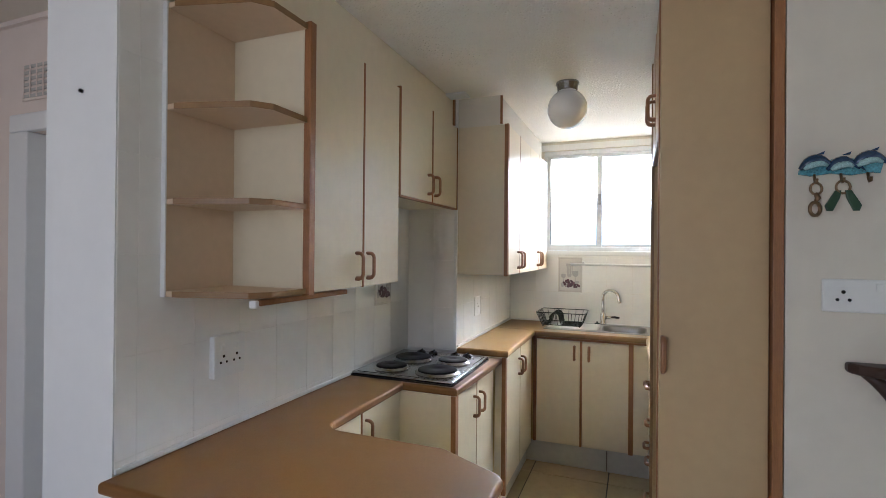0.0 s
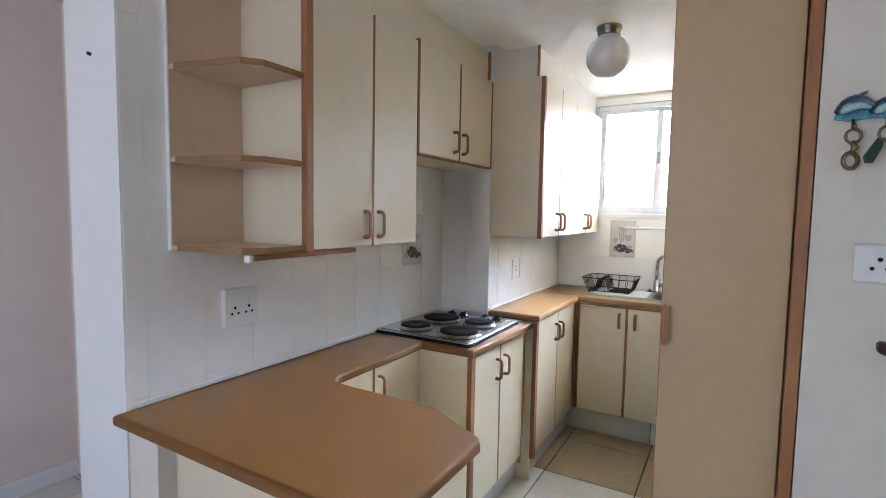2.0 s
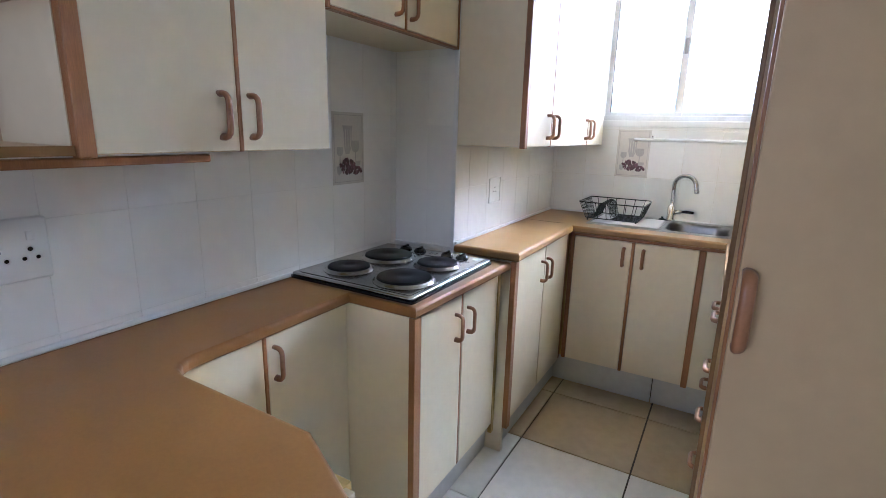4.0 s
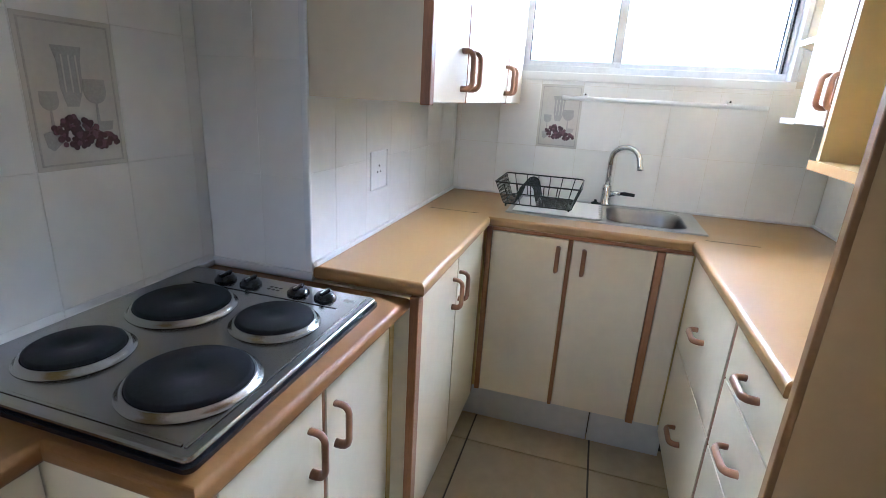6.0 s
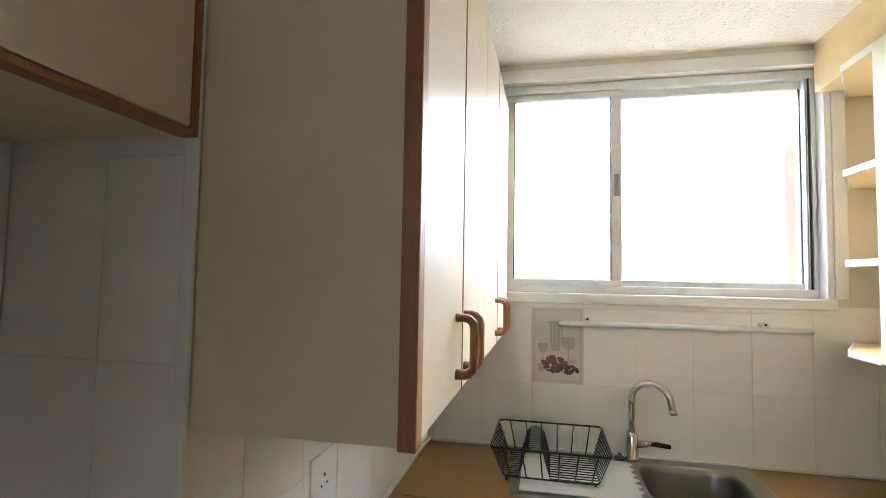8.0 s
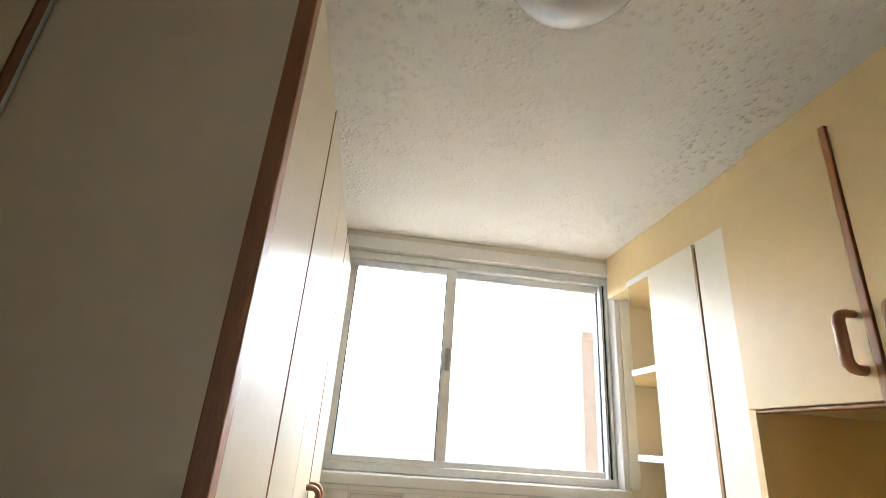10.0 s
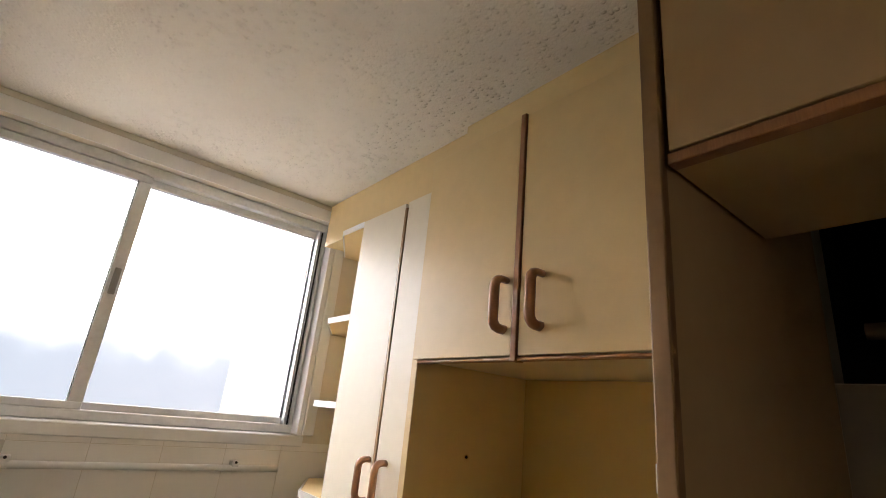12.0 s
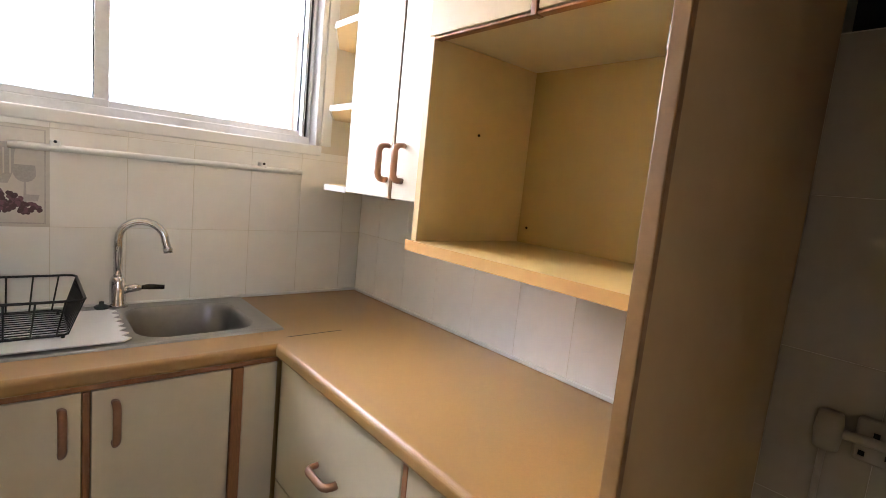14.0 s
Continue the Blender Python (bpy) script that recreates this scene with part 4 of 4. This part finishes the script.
# ---- lamp ----
lamp = thing("ceiling_lamp", (-0.034, 2.925, CEIL), "opal glass globe ceiling lamp, switched off", "lamp")
part("base", lathe(bmesh.new(), [(0, 0), (0.056, 0), (0.058, -0.010), (0.052, -0.016), (0.050, -0.038), (0.046, -0.045), (0, -0.045)], (-0.034, 2.925, CEIL), 32), "steel", lamp, "grey metal gallery", True)
R = 0.097
part("globe", lathe(bmesh.new(), [(R * math.sin(radians(a)), -R * math.cos(radians(a))) for a in range(0, 156, 6)] + [(0.046, 0.0905)], (-0.034, 2.925, CEIL - 0.133), 40), "opal", lamp, "white opal glass globe", True)
cp = solo("ceiling_plate", box(-0.70, -0.56, 2.87, 2.96, CEIL - 0.012, CEIL, 0.003), "white", "small white cover plate on the ceiling", "plate")

# ---- sockets ----
def socket(at, facing, w, h, label, box_out=0.012, holes=(), toggles=()):
    """A wall socket plate whose own plane is x (along) and z (up)."""
    s = thing("wall_socket", at, label, "socket")
    x, y, z = at

    def put(u0, u1, v0, v1, d0, d1, bev=0.0):
        if facing == "+x":
            return box(x + d0, x + d1, y + u0, y + u1, z + v0, z + v1, bev)
        return box(x + u0, x + u1, y - d1, y - d0, z + v0, z + v1, bev)
    plate = part("plate", put(-w / 2, w / 2, -h / 2, h / 2, 0, box_out, 0.004), "plastic", s)
    for u, v in toggles:
        part("switch", put(u - 0.007, u + 0.007, v - 0.010, v + 0.010, box_out, box_out + 0.004, 0.0015), "plastic", plate)
    for u, v, r in holes:
        ends = [(x + d, y + u, z + v) if facing == "+x" else (x + u, y - d, z + v) for d in (box_out - 0.001, box_out + 0.0006)]
        part("pin_hole", tube(bmesh.new(), ends, r, 12), "black", plate)
    return s


tri = lambda u, v, r=0.0042: [(u, v + 0.013, r * 1.15), (u - 0.012, v - 0.006, r), (u + 0.012, v - 0.006, r)]
socket((LX, 1.632, 1.100), "+x", 0.128, 0.132, "white double wall socket with switches on tiles", 0.022, tri(-0.026, -0.012) + tri(0.028, -0.012), ((-0.03, 0.030), (0.03, 0.030)))
socket((LFX, 3.385, 1.095), "+x", 0.12, 0.118, "white flush socket plate on the tiled wall", 0.0025, tri(0.0, 0.0, 0.003))
socket((0.790, 1.88, 1.340), "-y", 0.152, 0.080, "white wall socket below the key holder", 0.010, tri(-0.034, -0.004, 0.0040), ((0.035, 0.02),))

# ---- key holder ----
kh = thing("key_holder", (0.745, 1.87, 1.62), "blue dolphin-shaped key holder with keys hanging", "key holder")
ky = 1.872
part("backboard", prism(bmesh.new(), [(0.664, 0.004), (0.69, -0.002), (0.73, 0.003), (0.77, -0.003), (0.81, 0.002), (0.826, 0.0), (0.832, 0.024), (0.81, 0.040), (0.785, 0.032), (0.755, 0.044), (0.72, 0.034), (0.695, 0.042), (0.668, 0.024)], -0.006, 0.006, 0.002), "turq", kh)
bb = kh.children[0]
bb.data.transform(Matrix.Translation(ORIGIN[kh]))
bb.data.transform(Matrix.Translation((0, 1.874, 1.633)) @ Matrix.Rotation(radians(90), 4, "X"))
bb.data.transform(Matrix.Translation(-ORIGIN[kh]))
for cx, cz, s in ((0.700, 1.668, 1.0), (0.752, 1.664, 0.9), (0.805, 1.671, 1.0)):
    line = [(cx - 0.036 * s + 0.072 * s * k / 9, ky - 0.010, cz - 0.020 + 0.022 * s * math.sin(math.pi * k / 9)) for k in range(10)]
    rad = [0.004, 0.009, 0.013, 0.0145, 0.015, 0.014, 0.011, 0.008, 0.0055, 0.003]
    body = part("dolphin", tube(bmesh.new(), line, [r * s for r in rad], 10, squash=0.9), "blue", kh, "deep blue glazed dolphin", True)
    belly = [(p[0], p[1] - 0.006, p[2] - 0.009 * s) for p in line[1:8]]
    part("belly", tube(bmesh.new(), belly, [0.004, 0.009, 0.011, 0.011, 0.010, 0.007, 0.004], 10, squash=0.8), "belly", body, "pale turquoise belly", True)
    bm = prism(bmesh.new(), [(cx - 0.004, 0), (cx + 0.012, 0), (cx + 0.015, 0.008)], -0.002, 0.002)
    bmesh.ops.transform(bm, matrix=Matrix.Translation((0, ky - 0.010, cz + 0.014)) @ Matrix.Rotation(radians(90), 4, "X"), verts=bm.verts)
    part("fin", bm, "blue", body)
    bm = prism(bmesh.new(), [(cx + 0.030 * s, -0.014), (cx + 0.046 * s, -0.004), (cx + 0.040 * s, -0.014), (cx + 0.048 * s, -0.026)], -0.002, 0.002)
    bmesh.ops.transform(bm, matrix=Matrix.Translation((0, ky - 0.010, cz)) @ Matrix.Rotation(radians(90), 4, "X"), verts=bm.verts)
    part("tail", bm, "blue", body)
for hx in (0.695, 0.748, 0.800):
    hk = [(hx, ky - 0.006, 1.634), (hx, ky - 0.010, 1.620), (hx, ky - 0.016, 1.612), (hx, ky - 0.024, 1.613), (hx, ky - 0.026, 1.622)]
    part("hook", tube(bmesh.new(), hk, 0.0032, 8), "bronze", kh, smooth=True)


def ring(c, r, w, turn=0.0):
    return tube(bmesh.new(), [(c[0] + r * math.cos(radians(a)) * math.cos(radians(turn)), c[1] + r * math.cos(radians(a)) * math.sin(radians(turn)), c[2] + r * math.sin(radians(a))) for a in range(0, 360, 24)], w, 6, True)


keys = thing("key_ring", (0.695, ky - 0.02, 1.55), "bunch of dull brass rings and clip on a hook", "keys")
part("ring", ring((0.695, ky - 0.020, 1.598), 0.014, 0.003, 20), "bronze", keys, smooth=True)
part("clip", tube(bmesh.new(), [(0.694, ky - 0.02, 1.588), (0.699, ky - 0.021, 1.575), (0.694, ky - 0.02, 1.566)], [0.004, 0.007, 0.004], 8), "bronze", keys, smooth=True)
part("ring", ring((0.693, ky - 0.020, 1.549), 0.016, 0.0045, 35), "bronze", keys, smooth=True)
fob = thing("key_fob", (0.748, ky - 0.02, 1.54), "pair of green plastic key fobs on a ring", "keys")
part("ring", ring((0.748, ky - 0.021, 1.600), 0.015, 0.003, 10), "bronze", fob, smooth=True)
for s in (-1, 1):
    c = [(0.748 + s * 0.004, 1.592), (0.748 + s * 0.016, 1.592), (0.748 + s * 0.036, 1.556), (0.748 + s * 0.032, 1.543), (0.748 + s * 0.020, 1.543), (0.748 + s * 0.006, 1.575)]
    bm = prism(bmesh.new(), [(x, z) for x, z in (c if s > 0 else c[::-1])], -0.004, 0.004, 0.002)
    bmesh.ops.transform(bm, matrix=Matrix.Translation((0, ky - 0.021, 0)) @ Matrix.Rotation(radians(90), 4, "X"), verts=bm.verts)
    part("tag", bm, "green", fob)
ws = thing("wall_bracket", (0.84, 1.86, 1.12), "dark carved wooden wall shelf with curved bracket", "shelf")
part("board", prism(bmesh.new(), [(0.762, 1.86), (0.775, 1.835), (0.80, 1.815), (1.02, 1.79), (1.02, 1.879), (0.762, 1.879)], 1.156, 1.182, 0.008, 3), "dark_wood", ws)
part("bracket", tube(bmesh.new(), [(0.79, 1.868, 1.158), (0.815, 1.864, 1.145), (0.835, 1.862, 1.125), (0.85, 1.862, 1.10), (0.90, 1.864, 1.075)], [0.006, 0.014, 0.016, 0.014, 0.012], 10), "dark_wood", ws, smooth=True)
sc = solo("wall_screw", tube(bmesh.new(), [(-1.075, END - 0.012, 1.855), (-1.07, END - 0.003, 1.851)], 0.005, 8), "black", "small dark screw in the bare white wall end", "screw")

# ---- printed picture tiles ----
def picture(at, facing, wall_ob, w=0.178, h=0.266):
    """Grapes, a carafe and two goblets printed on one tile."""
    x, y, z = at
    th = thing("picture_tile", at, "printed tile with dark grapes, carafe and goblets", "tile")
    def flat(pts, d):
        bm = prism(bmesh.new(), pts, 0, 0.0006)
        if facing == "+x":
            m = Matrix(((0, 0, 1, x + d), (1, 0, 0, y), (0, 1, 0, z), (0, 0, 0, 1)))
        else:
            m = Matrix(((1, 0, 0, x), (0, 0, -1, y - d), (0, 1, 0, z), (0, 0, 0, 1)))
        bmesh.ops.transform(bm, matrix=m, verts=bm.verts)
        bmesh.ops.recalc_face_normals(bm, faces=bm.faces)
        return bm
    part("tile_face", flat([(-w / 2, -h / 2), (w / 2, -h / 2), (w / 2, h / 2), (-w / 2, h / 2)], 0.0002), "tileprint", th)
    # soft printed border
    u, v, e = w / 2 - 0.008, h / 2 - 0.008, 0.0035
    for b in ((-u, u, v - e, v), (-u, u, -v, e - v), (-u, e - u, e - v, v - e), (u - e, u, e - v, v - e)):
        part("border", flat([(b[0], b[2]), (b[1], b[2]), (b[1], b[3]), (b[0], b[3])], 0.0009), "border", th)
    # carafe with a flared lip, two goblets and a tilted cup behind the fruit
    carafe = [(-0.018, -0.02), (0.004, -0.02), (0.016, 0.012), (0.018, 0.060), (0.023, 0.085), (-0.033, 0.085), (-0.026, 0.060), (-0.026, 0.012)]
    part("carafe", flat(carafe, 0.0009), "print", th)
    for k in range(3):
        cx = -0.018 + k * 0.013
        part("highlight", flat([(cx, 0.005), (cx + 0.003, 0.005), (cx + 0.003, 0.070), (cx, 0.070)], 0.0014), "tileprint", th)
    for gx, gz, gr in ((-0.050, -0.010, 0.017), (0.038, 0.008, 0.023)):
        bowl_pts = arc(gx, gz, gr, 180, 360, 10) + [(gx + gr * 0.92, gz + gr * 0.95), (gx - gr * 0.92, gz + gr * 0.95)]
        part("goblet", flat(bowl_pts, 0.0017), "print", th)
        part("stem", flat([(gx - 0.003, gz - gr - 0.034), (gx + 0.003, gz - gr - 0.034), (gx + 0.002, gz - gr + 0.001), (gx - 0.002, gz - gr + 0.001)], 0.0017), "print", th)
    part("cup", flat([(0.030, -0.068), (0.064, -0.064), (0.068, -0.047), (0.036, -0.047)], 0.0020), "print", th)
    part("leaf", flat([(-0.070, -0.066), (-0.045, -0.060), (-0.040, -0.085), (-0.056, -0.098), (-0.066, -0.090)], 0.0020), "print", th)
    rnd = random.Random(5)
    for k in range(140):
        a, q = rnd.uniform(0, 2 * math.pi), math.sqrt(rnd.random())
        cx, cz, ax, az = ((-0.010, -0.066, 0.042, 0.028) if k % 4 else (0.044, -0.084, 0.026, 0.013))
        gx, gz = cx + ax * q * math.cos(a), cz + az * q * math.sin(a)
        part("grape", flat(arc(gx, gz, rnd.uniform(0.0048, 0.0064), 0, 324, 9), 0.0024 + 0.00002 * k), "grape" if k % 3 else "grape2", th)
    return th


picture((LX, 2.690, 1.2895), "+x", wall_left)
picture((-0.1745, WY, 1.2645), "-y", wall_window)

# ---- tiles, piece by piece ----
TILES = {}


def tile_mesh(a, h, axis, material, thick):
    key = (round(a, 3), round(h, 3), axis, material)
    if key not in TILES:
        ex = {"x": (thick, a, h), "y": (a, thick, h), "z": (a, h, thick)}[axis]
        bm = bmesh.new()
        bx(bm, -ex[0] / 2, ex[0] / 2, -ex[1] / 2, ex[1] / 2, -ex[2] / 2, ex[2] / 2)
        bmesh.ops.bevel(bm, geom=bm.edges[:], offset=0.0006, segments=1, affect="EDGES")
        me = bpy.data.meshes.new("tile")
        bm.to_mesh(me); bm.free()
        me.materials.append(M[material])
        TILES[key] = me
    return TILES[key]


def tile_field(wall_ob, axis, face, a0, a1, z0, z1, pa, pz, oa, oz, material="tile", g=0.0010, thick=T, sign=-1):
    """Tiles over a rectangle of a wall or floor; oa, oz: one joint's place; clipped at the rims."""
    i = math.floor((a0 - oa) / pa)
    while oa + i * pa < a1 - 1e-4:
        u0, u1 = max(a0, oa + i * pa), min(a1, oa + (i + 1) * pa)
        j = math.floor((z0 - oz) / pz)
        while oz + j * pz < z1 - 1e-4:
            v0, v1 = max(z0, oz + j * pz), min(z1, oz + (j + 1) * pz)
            if u1 - u0 > 0.006 and v1 - v0 > 0.006:
                me = tile_mesh(u1 - u0 - g, v1 - v0 - g, axis, material, thick)
                u, v, d = (u0 + u1) / 2, (v0 + v1) / 2, face + sign * thick / 2
                at = {"x": (d, u, v), "y": (u, d, v), "z": (u, v, d)}[axis]
                shared("tile", me, wall_ob, at)
            j += 1
        i += 1


tile_field(wall_left, "x", LX, END, JOG, LOW, CEIL, 0.181, 0.265, 2.599, 1.157)
tile_field(wall_column, "y", JOG, LX, LFX - T, LOW, 1.68, 0.181, 0.265, -0.78, 1.120, sign=1)
tile_field(wall_column, "x", LFX, JOG, WY, HIGH, 1.32, 0.181, 0.265, 3.30, 1.132)
tile_field(wall_window, "y", WY, LFX, RX, HIGH, 1.424, 0.1773, 0.265, 0.268, 1.132, sign=1)
tile_field(wall_right, "x", RX, 2.846, WY, HIGH, 1.31, 0.178, 0.265, 3.05, 1.132, sign=1)
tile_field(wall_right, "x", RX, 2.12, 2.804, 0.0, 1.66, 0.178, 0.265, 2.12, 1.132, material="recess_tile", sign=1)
FJ = 3.625                                     # one cross joint of the floor tiles
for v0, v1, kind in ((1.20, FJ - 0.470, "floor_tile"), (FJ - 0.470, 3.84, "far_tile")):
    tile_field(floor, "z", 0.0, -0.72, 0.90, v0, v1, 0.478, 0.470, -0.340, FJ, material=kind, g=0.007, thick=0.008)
for u0, u1, v0, v1 in ((-2.46, 3.2, -1.6, 1.20), (-2.46, -1.22, 1.20, 1.77), (0.90, 3.2, 1.20, 1.88)):
    tile_field(floor, "z", 0.0, u0, u1, v0, v1, 0.478, 0.470, -0.340, FJ - 5 * 0.470, material="floor_tile", g=0.007, thick=0.008)
